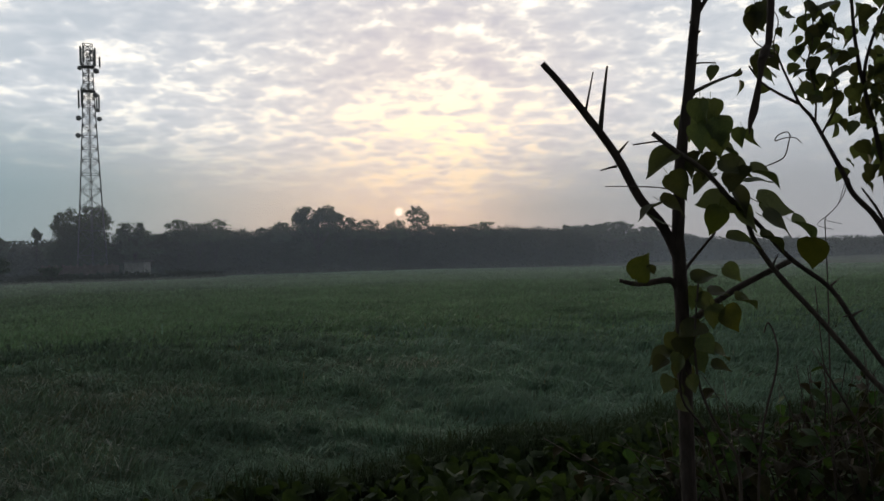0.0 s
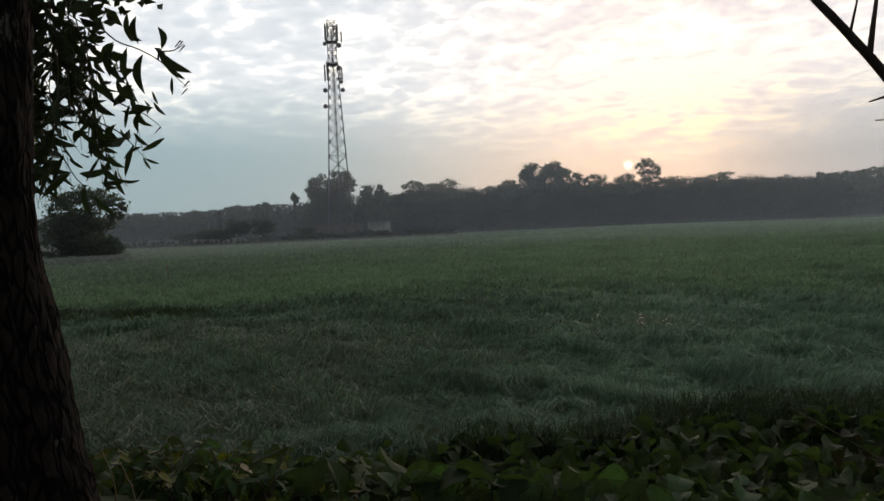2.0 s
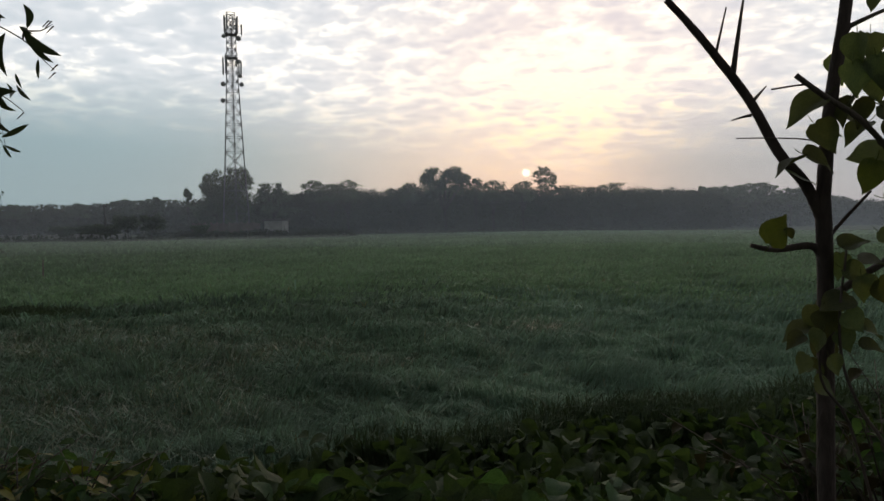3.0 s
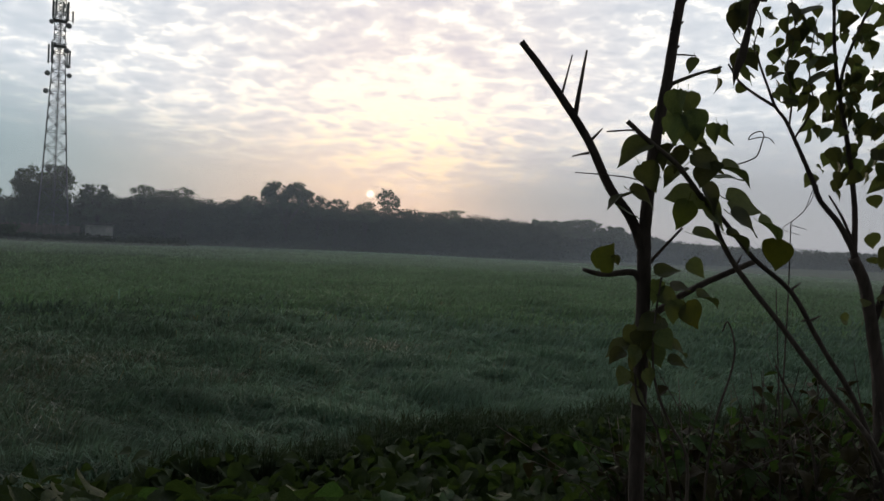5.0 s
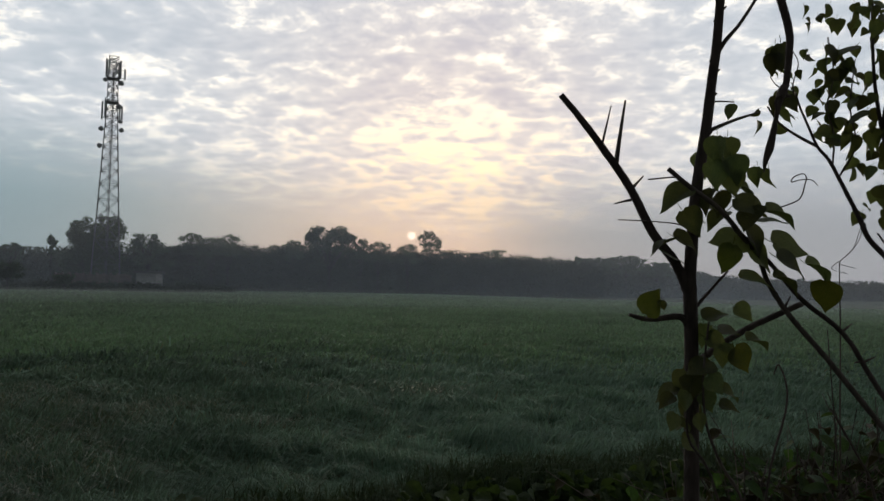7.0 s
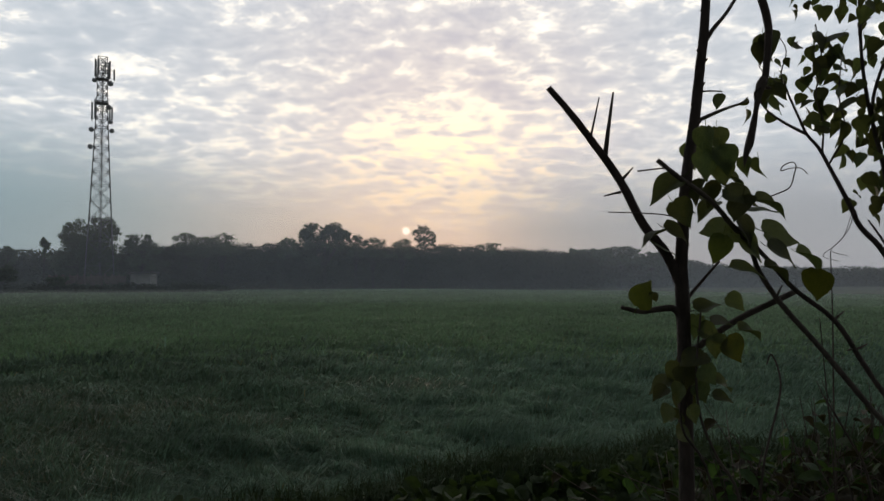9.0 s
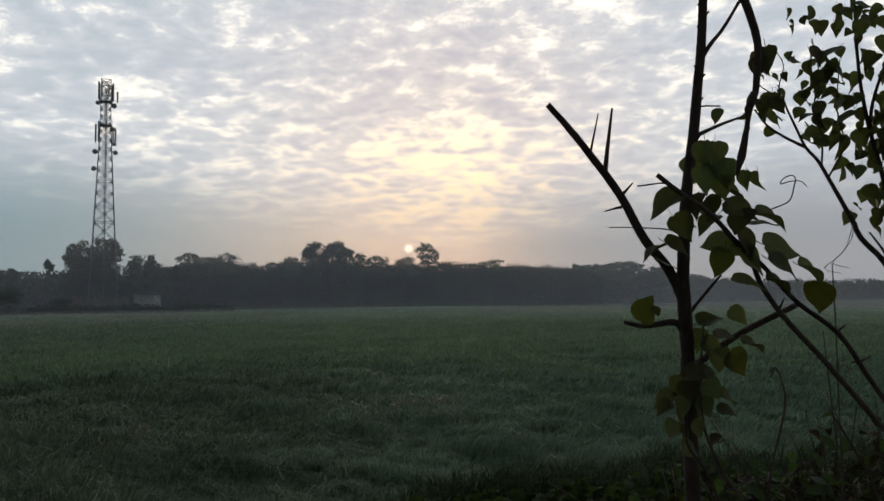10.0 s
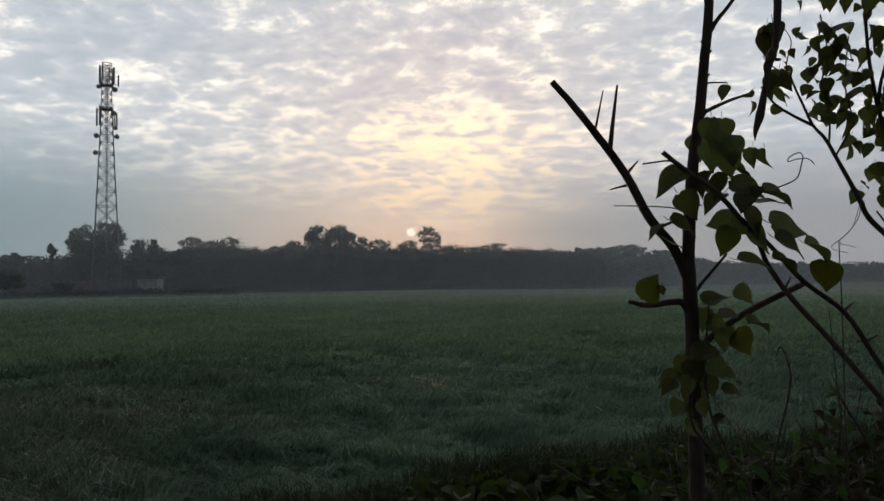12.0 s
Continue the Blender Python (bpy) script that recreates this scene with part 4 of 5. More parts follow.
def make_sapling():
    z0 = float(ground_z(0.94, 2.3))
    t = thing("sapling", 0.94, 2.3, z0, "slender pruned sapling wound with heart-leaved vines", "tree")
    limb("trunk", [(0.95, 2.3, z0 - 0.1), (0.942, 2.3, 1.163), (0.940, 2.3, 1.649), (0.935, 2.3, 1.837), (0.936, 2.3, 1.922), (0.953, 2.3, 2.141), (0.981, 2.3, 2.326), (1.004, 2.3, 2.511),
                   (1.023, 2.3, 2.686), (1.05, 2.3, 3.1), (1.09, 2.32, 3.6)], 0.024, 0.011, t, BARK, 10)
    for k in range(12):
        z = 2.30 + 0.045 * k + 0.02 * math.sin(5 * k)
        x = float(np.interp(z, [2.141, 2.326, 2.511, 2.686, 3.1], [0.953, 0.981, 1.004, 1.023, 1.05]))
        way = 1 if k % 2 else -1
        limb("bud", [(x + way * 0.010, 2.295, z - 0.003), (x + way * 0.015, 2.292, z + 0.002), (x + way * 0.018, 2.292, z + 0.006)], 0.0045, 0.002, t, BARK, 5)
    b = limb("branch", [(0.938, 2.3, 1.815), (0.891, 2.3, 1.923), (0.820, 2.3, 2.015), (0.751, 2.3, 2.149), (0.671, 2.3, 2.264), (0.599, 2.3, 2.359), (0.532, 2.3, 2.438)], 0.0165, 0.0095, t, BARK, 9, "bare lopped side branch")
    limb("twig", [(0.661, 2.3, 2.285), (0.673, 2.3, 2.340), (0.688, 2.3, 2.408)], 0.0045, 0.002, b, BARK, 5)
    limb("twig", [(0.705, 2.3, 2.230), (0.718, 2.3, 2.329), (0.732, 2.3, 2.425)], 0.008, 0.003, b, BARK, 6)
    limb("thorn", [(0.758, 2.3, 2.155), (0.790, 2.3, 2.191)], 0.006, 0.002, b, BARK, 5)
    limb("thorn", [(0.752, 2.3, 2.116), (0.729, 2.3, 2.111), (0.700, 2.3, 2.103)], 0.005, 0.002, b, BARK, 5)
    limb("tendril", [(0.700, 2.25, 2.049), (0.802, 2.25, 2.046), (0.891, 2.26, 2.038), (0.94, 2.28, 2.01)], 0.0015, 0.0022, t, BARK, 4)
    limb("branch", [(0.935, 2.3, 1.720), (0.905, 2.3, 1.760), (0.812, 2.3, 1.750), (0.749, 2.3, 1.763)], 0.013, 0.006, t, BARK, 7)
    limb("branch", [(0.990, 2.3, 2.335), (1.069, 2.3, 2.370), (1.153, 2.3, 2.399)], 0.007, 0.003, t, BARK, 6)
    limb("twig", [(0.99, 2.3, 2.426), (1.03, 2.3, 2.429), (1.071, 2.3, 2.428)], 0.003, 0.002, t, BARK, 4)
    limb("branch", [(1.012, 2.3, 2.57), (1.046, 2.3, 2.624), (1.096, 2.3, 2.686), (1.2, 2.32, 2.85)], 0.008, 0.004, t, BARK, 6)
    v = limb("vine_stem", [(0.818, 2.15, 2.189), (0.885, 2.16, 2.139), (0.984, 2.2, 2.083), (1.074, 2.25, 2.007), (1.150, 2.3, 1.936), (1.175, 2.3, 1.870), (1.242, 2.3, 1.769), (1.350, 2.28, 1.636),
                           (1.482, 2.25, 1.459), (1.66, 2.2, 1.22), (1.82, 2.15, 0.75)], 0.007, 0.0088, t, BARK, 8, "leaning thorny woody stem")
    limb("twig", [(0.760, 2.15, 2.157), (0.839, 2.15, 2.165), (0.86, 2.155, 2.15)], 0.0025, 0.003, v, BARK, 5)
    limb("vine_stem", [(1.06, 2.27, 2.03), (1.142, 2.3, 1.971), (1.207, 2.3, 1.901), (1.285, 2.3, 1.814), (1.405, 2.3, 1.720), (1.482, 2.3, 1.601), (1.517, 2.3, 1.546), (1.67, 2.3, 1.3), (1.85, 2.3, 0.75)],
         0.0065, 0.0085, t, BARK, 8, "leaning thorny woody stem")
    for p, q in (((1.40, 2.3, 1.722), (1.43, 2.29, 1.75)), ((1.462, 2.3, 1.635), (1.435, 2.29, 1.63)), ((1.465, 2.3, 1.63), (1.50, 2.29, 1.65)), ((1.225, 2.3, 1.79), (1.245, 2.3, 1.83))):
        limb("thorn", [p, q], 0.005, 0.0015, v, BARK, 5)
    limb("branch", [(0.95, 2.32, 1.60), (0.981, 2.36, 1.618), (1.123, 2.36, 1.716), (1.315, 2.36, 1.808)], 0.013, 0.009, t, BARK, 7)
    limb("branch", [(0.95, 2.34, 1.76), (1.005, 2.4, 1.807), (1.093, 2.4, 1.906)], 0.007, 0.004, t, BARK, 6)
    limb("tendril", [(1.15, 2.25, 2.085), (1.197, 2.25, 2.099), (1.238, 2.24, 2.117), (1.257, 2.25, 2.138), (1.264, 2.25, 2.164), (1.270, 2.25, 2.188), (1.259, 2.25, 2.200), (1.237, 2.26, 2.191), (1.229, 2.26, 2.175), (1.251, 2.25, 2.181), (1.280, 2.24, 2.180), (1.299, 2.24, 2.163)], 0.0022, 0.0014, t, BARK, 4)
    limb("tendril", [(1.056, 2.2, 1.0), (1.056, 2.2, 1.221), (0.995, 2.2, 1.334), (0.950, 2.2, 1.447), (0.946, 2.22, 1.576), (0.97, 2.24, 1.75)], 0.006, 0.003, t, BARK, 5)
    limb("tendril", [(1.06, 2.25, 1.0), (0.97, 2.22, 1.3), (0.90, 2.22, 1.42), (0.92, 2.24, 1.6)], 0.005, 0.003, t, BARK, 5)
    # leaves, placed to fit the camera's view: (x, y, z, length, turn of the tip from hanging, how far open to the
    # camera)
    upper_leaves = (
        (1.011, 2.19, 2.368, .047, -10, 0.70), (0.964, 2.17, 2.246, .086, -5, 0.75), (1.018, 2.21, 2.260, .073, 8, 0.80), (1.028, 2.18, 2.194, .086, 5, 0.90), (0.963, 2.17, 2.175, .089, 0, 0.70),
        (1.032, 2.21, 2.157, .084, 15, 0.85), (1.107, 2.28, 2.148, .083, 75, 0.30), (1.119, 2.26, 2.187, .061, 0, 0.70), (1.159, 2.26, 2.183, .062, 5, 0.50), (0.848, 2.19, 2.113, .110, -62, 0.75),
        (0.918, 2.23, 2.043, .090, 40, 0.85), (1.081, 2.20, 2.090, .102, 55, 0.70), (1.166, 2.18, 2.068, .100, 85, 0.55), (1.128, 2.17, 2.048, .091, 85, 0.25), (1.065, 2.19, 2.055, .094, -30, 0.80),
        (1.006, 2.28, 2.061, .085, -50, 0.50),
    )
    middle_leaves = (
        (1.035, 2.27, 1.998, .116, -85, 0.75), (1.124, 2.26, 1.990, .102, 35, 0.50), (1.228, 2.26, 1.975, .119, 75, 0.75), (0.810, 2.19, 1.974, .085, -65, 0.40), (0.895, 2.20, 1.981, .092, 65, 0.25),
        (1.006, 2.24, 2.097, .084, 20, 0.70), (0.969, 2.26, 2.113, .084, -20, 0.60), (0.875, 2.27, 1.941, .091, 80, 0.55), (1.144, 2.27, 1.942, .110, 50, 0.85), (1.191, 2.17, 1.919, .103, 65, 0.70),
        (1.310, 2.24, 1.908, .100, 70, 0.40), (1.123, 2.25, 1.877, .101, 85, 0.40), (1.205, 2.23, 1.875, .087, 80, 0.25), (0.813, 2.18, 1.795, .033, 0, 0.90),
    )
    lower_leaves = (
        (0.984, 2.22, 1.773, .086, 110, 0.60), (1.048, 2.17, 1.780, .073, 60, 0.90), (1.049, 2.28, 1.720, .076, 80, 0.60), (1.136, 2.27, 1.694, .093, 100, 0.50), (0.995, 2.23, 1.688, .085, 60, 0.75),
        (0.999, 2.20, 1.649, .086, 20, 0.80), (0.964, 2.28, 1.703, .086, -10, 0.70), (0.934, 2.23, 1.615, .102, -60, 0.85), (0.897, 2.27, 1.562, .085, -30, 0.90), (0.856, 2.27, 1.533, .095, -75, 0.60),
        (0.915, 2.23, 1.554, .090, 0, 0.80), (0.979, 2.21, 1.565, .079, 40, 0.80), (1.039, 2.24, 1.540, .088, 85, 0.40),
    )
    lowest_leaves = (
        (0.961, 2.22, 1.514, .075, 30, 0.70), (1.009, 2.18, 1.509, .067, 85, 0.40), (0.848, 2.20, 1.457, .067, -20, 0.70), (0.909, 2.27, 1.434, .076, 10, 0.80), (0.920, 2.17, 1.459, .066, 30, 0.70),
        (0.874, 2.17, 1.520, .073, -15, 0.80), (0.919, 2.24, 1.386, .080, 60, 0.70), (0.829, 2.20, 1.519, .066, -60, 0.70),
    )
    for x, y, z, size, turn, open_share in upper_leaves + middle_leaves:
        vine_leaf(t, x, y, z, size, turn, open_share)
    for x, y, z, size, turn, open_share in lower_leaves + lowest_leaves:
        vine_leaf(t, x, y, z, size * 0.86, turn, open_share)
    for x, z, s, turn in ((1.006, 1.934, .09, -10), (1.296, 1.828, .095, 5), (0.789, 1.807, .085, 160), (1.052, 1.640, .085, 35)):
        vine_leaf(t, x, 2.2, z, s, turn, 0.85, True)
    for k in range(6):
        vine_leaf(t, rng.uniform(0.97, 1.06), rng.uniform(2.3, 2.38), rng.uniform(2.04, 2.24), rng.uniform(0.06, 0.09), rng.normal() * 50, rng.uniform(0.3, 0.9))
    for k in range(6):
        vine_leaf(t, rng.uniform(0.87, 1.0), rng.uniform(2.3, 2.38), rng.uniform(1.42, 1.66), rng.uniform(0.06, 0.085), rng.normal() * 50, rng.uniform(0.3, 0.9))
    return t


make_sapling()


def make_hanging_vine():
    """A dead vine that hangs from the acacia's crown, knotted, its end shrivelled to a point."""
    t = thing("hanging_vine", 0.389, 0.60, 1.92, "dead brown vine hanging from the crown, knotted and shrivelled", "vine")
    limb("stem", [(0.0, 1.7, 6.02), (0.10, 1.45, 5.0), (0.24, 1.0, 3.6), (0.34, 0.72, 2.55), (0.378, 0.62, 2.15), (0.3964, 0.60, 2.0545), (0.4020, 0.60, 2.0323), (0.4026, 0.60, 2.0198), (0.4003, 0.60, 1.9950), (0.3979, 0.60, 1.9868)],
         0.004, 0.0022, t, BARK, 8)
    wide = lambda z, a: float(np.interp(z, [0.008, 0.014, 0.025, 0.04, 0.047, 0.06, 0.067, 0.072], [0.1, 0.7, 1.25, 0.95, 0.8, 1.2, 2.1, 1.2])) * (1 + 0.25 * math.sin(2 * a + z * 60))
    part("shrivelled_end", tube(bmesh.new(), [(0.0095, 0, 0.0720), (0.0069, 0.001, 0.0620), (0.0034, 0, 0.0463), (0.0009, -0.001, 0.0354), (-0.0015, 0, 0.0246), (-0.0039, 0.001, 0.0151), (-0.0052, 0, 0.0077)], 0.0019, 0.0019, 10, 4, 0.15, wide),
         BARK, t, "knotted shrivelled vine end", True)
    limb("twig", [(0.3955, 0.597, 1.984), (0.391, 0.597, 1.980), (0.3912, 0.597, 1.972), (0.3905, 0.598, 1.960)], 0.0011, 0.0008, t, BARK, 5)
    limb("twig", [(0.400, 0.6, 1.984), (0.4035, 0.6, 1.984)], 0.0014, 0.0009, t, BARK, 5)
    return t


make_hanging_vine()


def make_second_tree():
    z0 = float(ground_z(2.02, 2.7))
    t = thing("leafy_sapling", 2.02, 2.7, z0, "young tree with a dense crown of heart-shaped leaves", "tree")
    limb("trunk", [(2.03, 2.7, z0 - 0.1), (2.013, 2.7, 0.94), (1.993, 2.7, 1.337), (1.958, 2.7, 1.546), (1.915, 2.7, 1.739), (1.866, 2.7, 1.835)], 0.028, 0.019, t, BARK, 9)
    limb("branch", [(1.89, 2.7, 1.81), (1.850, 2.7, 1.890), (1.800, 2.7, 1.966), (1.731, 2.7, 2.040), (1.699, 2.7, 2.110), (1.659, 2.7, 2.189), (1.627, 2.7, 2.251), (1.586, 2.7, 2.326), (1.544, 2.7, 2.375), (1.512, 2.7, 2.446), (1.48, 2.7, 2.521), (1.465, 2.7, 2.57)], 0.012, 0.003, t, BARK, 8)
    limb("branch", [(1.544, 2.7, 2.375), (1.467, 2.7, 2.415), (1.403, 2.7, 2.460), (1.36, 2.7, 2.52)], 0.006, 0.003, t, BARK, 6)
    limb("branch", [(1.87, 2.7, 1.82), (1.863, 2.7, 2.023), (1.822, 2.7, 2.271), (1.780, 2.7, 2.456), (1.754, 2.7, 2.662), (1.75, 2.7, 2.95)], 0.011, 0.005, t, BARK, 7)
    limb("branch", [(1.785, 2.7, 2.44), (1.80, 2.7, 2.54), (1.86, 2.7, 2.7), (1.95, 2.7, 2.9)], 0.007, 0.004, t, BARK, 6)
    limb("branch", [(1.86, 2.7, 1.90), (1.82, 2.7, 1.978), (1.791, 2.7, 2.022), (1.763, 2.7, 2.061)], 0.006, 0.003, t, BARK, 6)
    limb("branch", [(1.95, 2.7, 1.58), (2.06, 2.72, 1.9), (2.12, 2.75, 2.3), (2.1, 2.75, 2.8)], 0.014, 0.006, t, BARK, 7)
    limb("tendril", [(1.73, 2.7, 2.03), (1.70, 2.68, 2.10), (1.66, 2.68, 2.0), (1.60, 2.66, 1.95), (1.66, 2.66, 1.93)], 0.0015, 0.001, t, BARK, 4)
    # single leaves of the near boughs: (x, z, length)
    outer_leaves = ((1.390, 2.688, .108), (1.366, 2.667, .085), (1.437, 2.633, .038), (1.463, 2.630, .038), (1.485, 2.712, .038), (1.515, 2.700, .056), (1.358, 2.508, .066), (1.386, 2.496, .071),
                    (1.427, 2.549, .080), (1.435, 2.521, .075), (1.424, 2.471, .080), (1.495, 2.588, .056), (1.545, 2.593, .061), (1.554, 2.552, .080), (1.543, 2.490, .075), (1.595, 2.587, .066))
    inner_leaves = ((1.629, 2.575, .061), (1.596, 2.513, .071), (1.597, 2.467, .066), (1.654, 2.526, .056), (1.655, 2.472, .080), (1.557, 2.420, .061), (1.614, 2.445, .066), (1.565, 2.383, .061),
                    (1.599, 2.393, .052), (1.665, 2.373, .085), (1.592, 2.710, .085), (1.642, 2.729, .080), (1.643, 2.671, .071), (1.624, 2.637, .061), (1.671, 2.642, .071), (1.565, 2.666, .066), (1.578, 2.620, .056))
    for x, z, size in outer_leaves + inner_leaves:
        vine_leaf(t, x, 2.68 + rng.normal() * 0.03, z, size * 0.95, rng.normal() * 45, rng.uniform(0.3, 0.95))
        heart(t, x + rng.normal() * 0.025, 2.72, z + rng.normal() * 0.025, size * rng.uniform(0.6, 0.95), rng.normal() * 1.0)
    limb("twig", [(1.46, 2.69, 2.53), (1.42, 2.69, 2.575), (1.385, 2.69, 2.60), (1.365, 2.69, 2.63)], 0.003, 0.0015, t, BARK, 5)
    limb("twig", [(1.46, 2.69, 2.53), (1.45, 2.69, 2.60), (1.47, 2.69, 2.68), (1.44, 2.69, 2.74)], 0.003, 0.0015, t, BARK, 5)
    limb("twig", [(1.60, 2.7, 2.31), (1.60, 2.69, 2.42), (1.575, 2.69, 2.52), (1.60, 2.69, 2.64), (1.58, 2.69, 2.78)], 0.004, 0.002, t, BARK, 5)
    limb("twig", [(1.62, 2.7, 2.26), (1.68, 2.69, 2.38), (1.66, 2.69, 2.52), (1.68, 2.69, 2.70)], 0.004, 0.002, t, BARK, 5)
    limb("tendril", [(1.69, 2.66, 2.11), (1.67, 2.66, 2.03), (1.62, 2.66, 1.97), (1.57, 2.66, 1.93), (1.63, 2.66, 1.91)], 0.0015, 0.001, t, BARK, 4)
    # denser foliage further in: (x, z, leaves, length)
    spots = ((1.76, 2.66, 9, .07), (1.708, 2.497, 4, .08), (1.776, 2.426, 5, .08), (1.781, 2.355, 6, .08), (1.711, 2.373, 3, .08), (1.804, 2.293, 5, .08), (1.784, 2.24, 2, .06),
             (1.86, 2.62, 12, .07), (1.88, 2.46, 10, .08), (1.80, 2.34, 7, .08), (1.90, 2.28, 12, .08), (1.83, 2.18, 7, .07), (1.93, 2.14, 8, .08), (1.765, 2.09, 3, .07),
             (2.05, 2.55, 10, .08), (2.06, 2.3, 10, .08), (2.05, 2.05, 8, .08), (2.02, 1.85, 5, .08), (1.97, 1.66, 4, .07), (1.95, 2.75, 8, .07), (1.55, 2.84, 6, .06), (1.66, 2.84, 8, .06), (1.8, 2.85, 8, .07))
    for x, z, n, s in spots:
        for k in range(int(n * 1.4)):
            heart(t, x + rng.normal() * 0.05, 2.68 + rng.normal() * 0.07, z + rng.normal() * 0.04, s * rng.uniform(0.55, 1.05), rng.normal() * 0.8)


make_second_tree()


# ---- the old acacia on the bank ----
def make_acacia():
    z0 = float(ground_z(-1.63, 1.70))
    t = thing("acacia", -1.63, 1.70, z0, "old acacia trunk with rough bark and drooping sickle leaves", "tree")
    def fissure(z, a):
        p = Vector((math.cos(a) * 6.0, math.sin(a) * 6.0, z * 2.6 + 0.8 * math.sin(a * 3)))
        return 0.07 * (0.25 - min(0.5, 2.2 * abs(noise.noise(p)))) + 0.06 * (0.2 - min(0.45, 2 * abs(noise.noise(p * 2.3)))) + 0.03 * noise.noise(p * 6)

    flare = lambda z, a: float(np.interp(z, [0, 0.1, 0.3, 0.5, 0.65, 0.85], [1.6, 1.5, 1.36, 1.25, 1.12, 1.0])) * (1 + 0.06 * math.sin(5 * a + 1) * float(np.interp(z, [0.2, 0.9], [1, 0.25])) + fissure(z, a))
    part("trunk", tube(bmesh.new(), [(0, 0, -0.15), (0, 0, 0.2), (0, 0, 0.5), (-0.01, 0, 0.9), (0, 0.02, 1.5), (0.03, 0.03, 2.3), (0.0, 0.1, 3.4), (-0.1, 0.2, 4.8)], 0.178, 0.155, 110, 22, 0.05, flare), OLD_BARK, t, smooth=True)
    limb("limb", [(-1.62, 1.74, 3.6), (-2.0, 2.3, 4.0), (-2.6, 3.1, 4.0), (-3.0, 3.6, 3.7), (-3.3, 3.9, 3.3)], 0.07, 0.02, t, OLD_BARK, 10)
    limb("limb", [(-2.3, 2.7, 4.02), (-2.5, 3.3, 3.8), (-2.6, 3.65, 3.45), (-2.62, 3.7, 3.2)], 0.03, 0.008, t, OLD_BARK, 8)
    sick = [blade_mesh("sickle_leaf", lambda s, k=k: (0.085 + 0.018 * k) * math.sin(math.pi * s) ** 0.8 + 0.004, 0.15 * k, 0.2, PHYLLODE, 7, 0, 0.03 + 0.06 * k) for k in range(3)]
    # the outermost leaves: where each is attached and where its tip hangs (x, z, x, z)
    upper = ((-2.487, 2.899, -2.508, 3.043), (-2.505, 2.894, -2.324, 2.788), (-2.472, 2.811, -2.354, 2.721), (-2.428, 2.740, -2.426, 2.639), (-2.612, 2.886, -2.655, 2.680), (-2.717, 2.936, -2.734, 2.756),
             (-2.806, 2.969, -2.829, 2.796), (-2.806, 2.976, -2.907, 2.866), (-2.718, 2.686, -2.684, 2.532), (-2.723, 2.611, -2.797, 2.488), (-2.645, 2.566, -2.690, 2.449), (-2.565, 2.672, -2.527, 2.593),
             (-2.561, 2.611, -2.509, 2.539), (-2.641, 3.107, -2.642, 2.965), (-2.702, 3.130, -2.696, 2.978), (-2.804, 2.763, -2.702, 2.647))
    lower = ((-2.798, 2.477, -2.739, 2.407), (-2.708, 2.450, -2.641, 2.372), (-2.713, 2.382, -2.763, 2.202), (-2.662, 2.340, -2.509, 2.401), (-2.655, 2.302, -2.607, 2.230), (-2.647, 2.297, -2.545, 2.259),
             (-2.936, 2.499, -2.996, 2.334), (-2.839, 2.415, -3.041, 2.356), (-3.022, 2.476, -3.181, 2.413), (-3.108, 2.240, -2.925, 2.275), (-3.178, 2.331, -3.086, 2.270), (-2.961, 2.176, -2.808, 2.170),
             (-3.288, 2.418, -3.380, 2.266), (-3.228, 2.319, -3.371, 2.257), (-3.175, 2.244, -3.343, 2.112), (-3.075, 2.168, -3.051, 1.994), (-3.023, 2.102, -2.891, 1.978))
    for bx, bz, tx, tz in upper + lower:
        way = Vector((tx - bx, rng.normal() * 0.02, tz - bz))
        leaf("leaf", sick[int(rng.integers(0, 3))], t, facing((bx, 3.7, bz), way, (rng.normal() * 0.3 + 0.4, -1, rng.normal() * 0.3), way.length * 1.04))
    for line in (((-3.2, 3.30), (-2.979, 3.149), (-2.804, 2.991), (-2.646, 2.920), (-2.509, 2.838), (-2.427, 2.755), (-2.345, 2.680)), ((-2.52, 2.85), (-2.505, 2.889), (-2.417, 2.887), (-2.346, 2.916)),
                 ((-3.15, 2.95), (-2.974, 2.734), (-2.760, 2.607), (-2.637, 2.550), (-2.535, 2.474)), ((-3.2, 2.75), (-3.025, 2.569), (-2.844, 2.477), (-2.757, 2.408), (-2.66, 2.31)),
                 ((-3.45, 2.80), (-3.380, 2.505), (-3.226, 2.335), (-3.148, 2.219), (-3.03, 2.11))):
        limb("twig", [(x, 3.71, z) for x, z in line], 0.006, 0.002, t, BARK, 5)
    for x, z in ((-2.36, 2.925), (-2.35, 2.90), (-2.375, 2.93), (-2.335, 2.70), (-2.35, 2.66), (-2.54, 2.46)):
        limb("flower_stalk", [(x - 0.03, 3.71, z - 0.025), (x, 3.71, z), (x + 0.01, 3.71, z + 0.006)], 0.0025, 0.005, t, BARK, 5)
    runs = [((min(-2.6, sxx - rng.uniform(0, 0.4)), rng.uniform(3.4, 3.9), rng.uniform(2.9, 3.4)), (sxx, (lambda lo: lo + (3.0 - lo) * rng.uniform() ** 1.8)(2.02 + 0.95 * max(0, (sxx + 2.85))))) for k in range(54) for sxx in (rng.uniform(-3.6, -2.78),)]
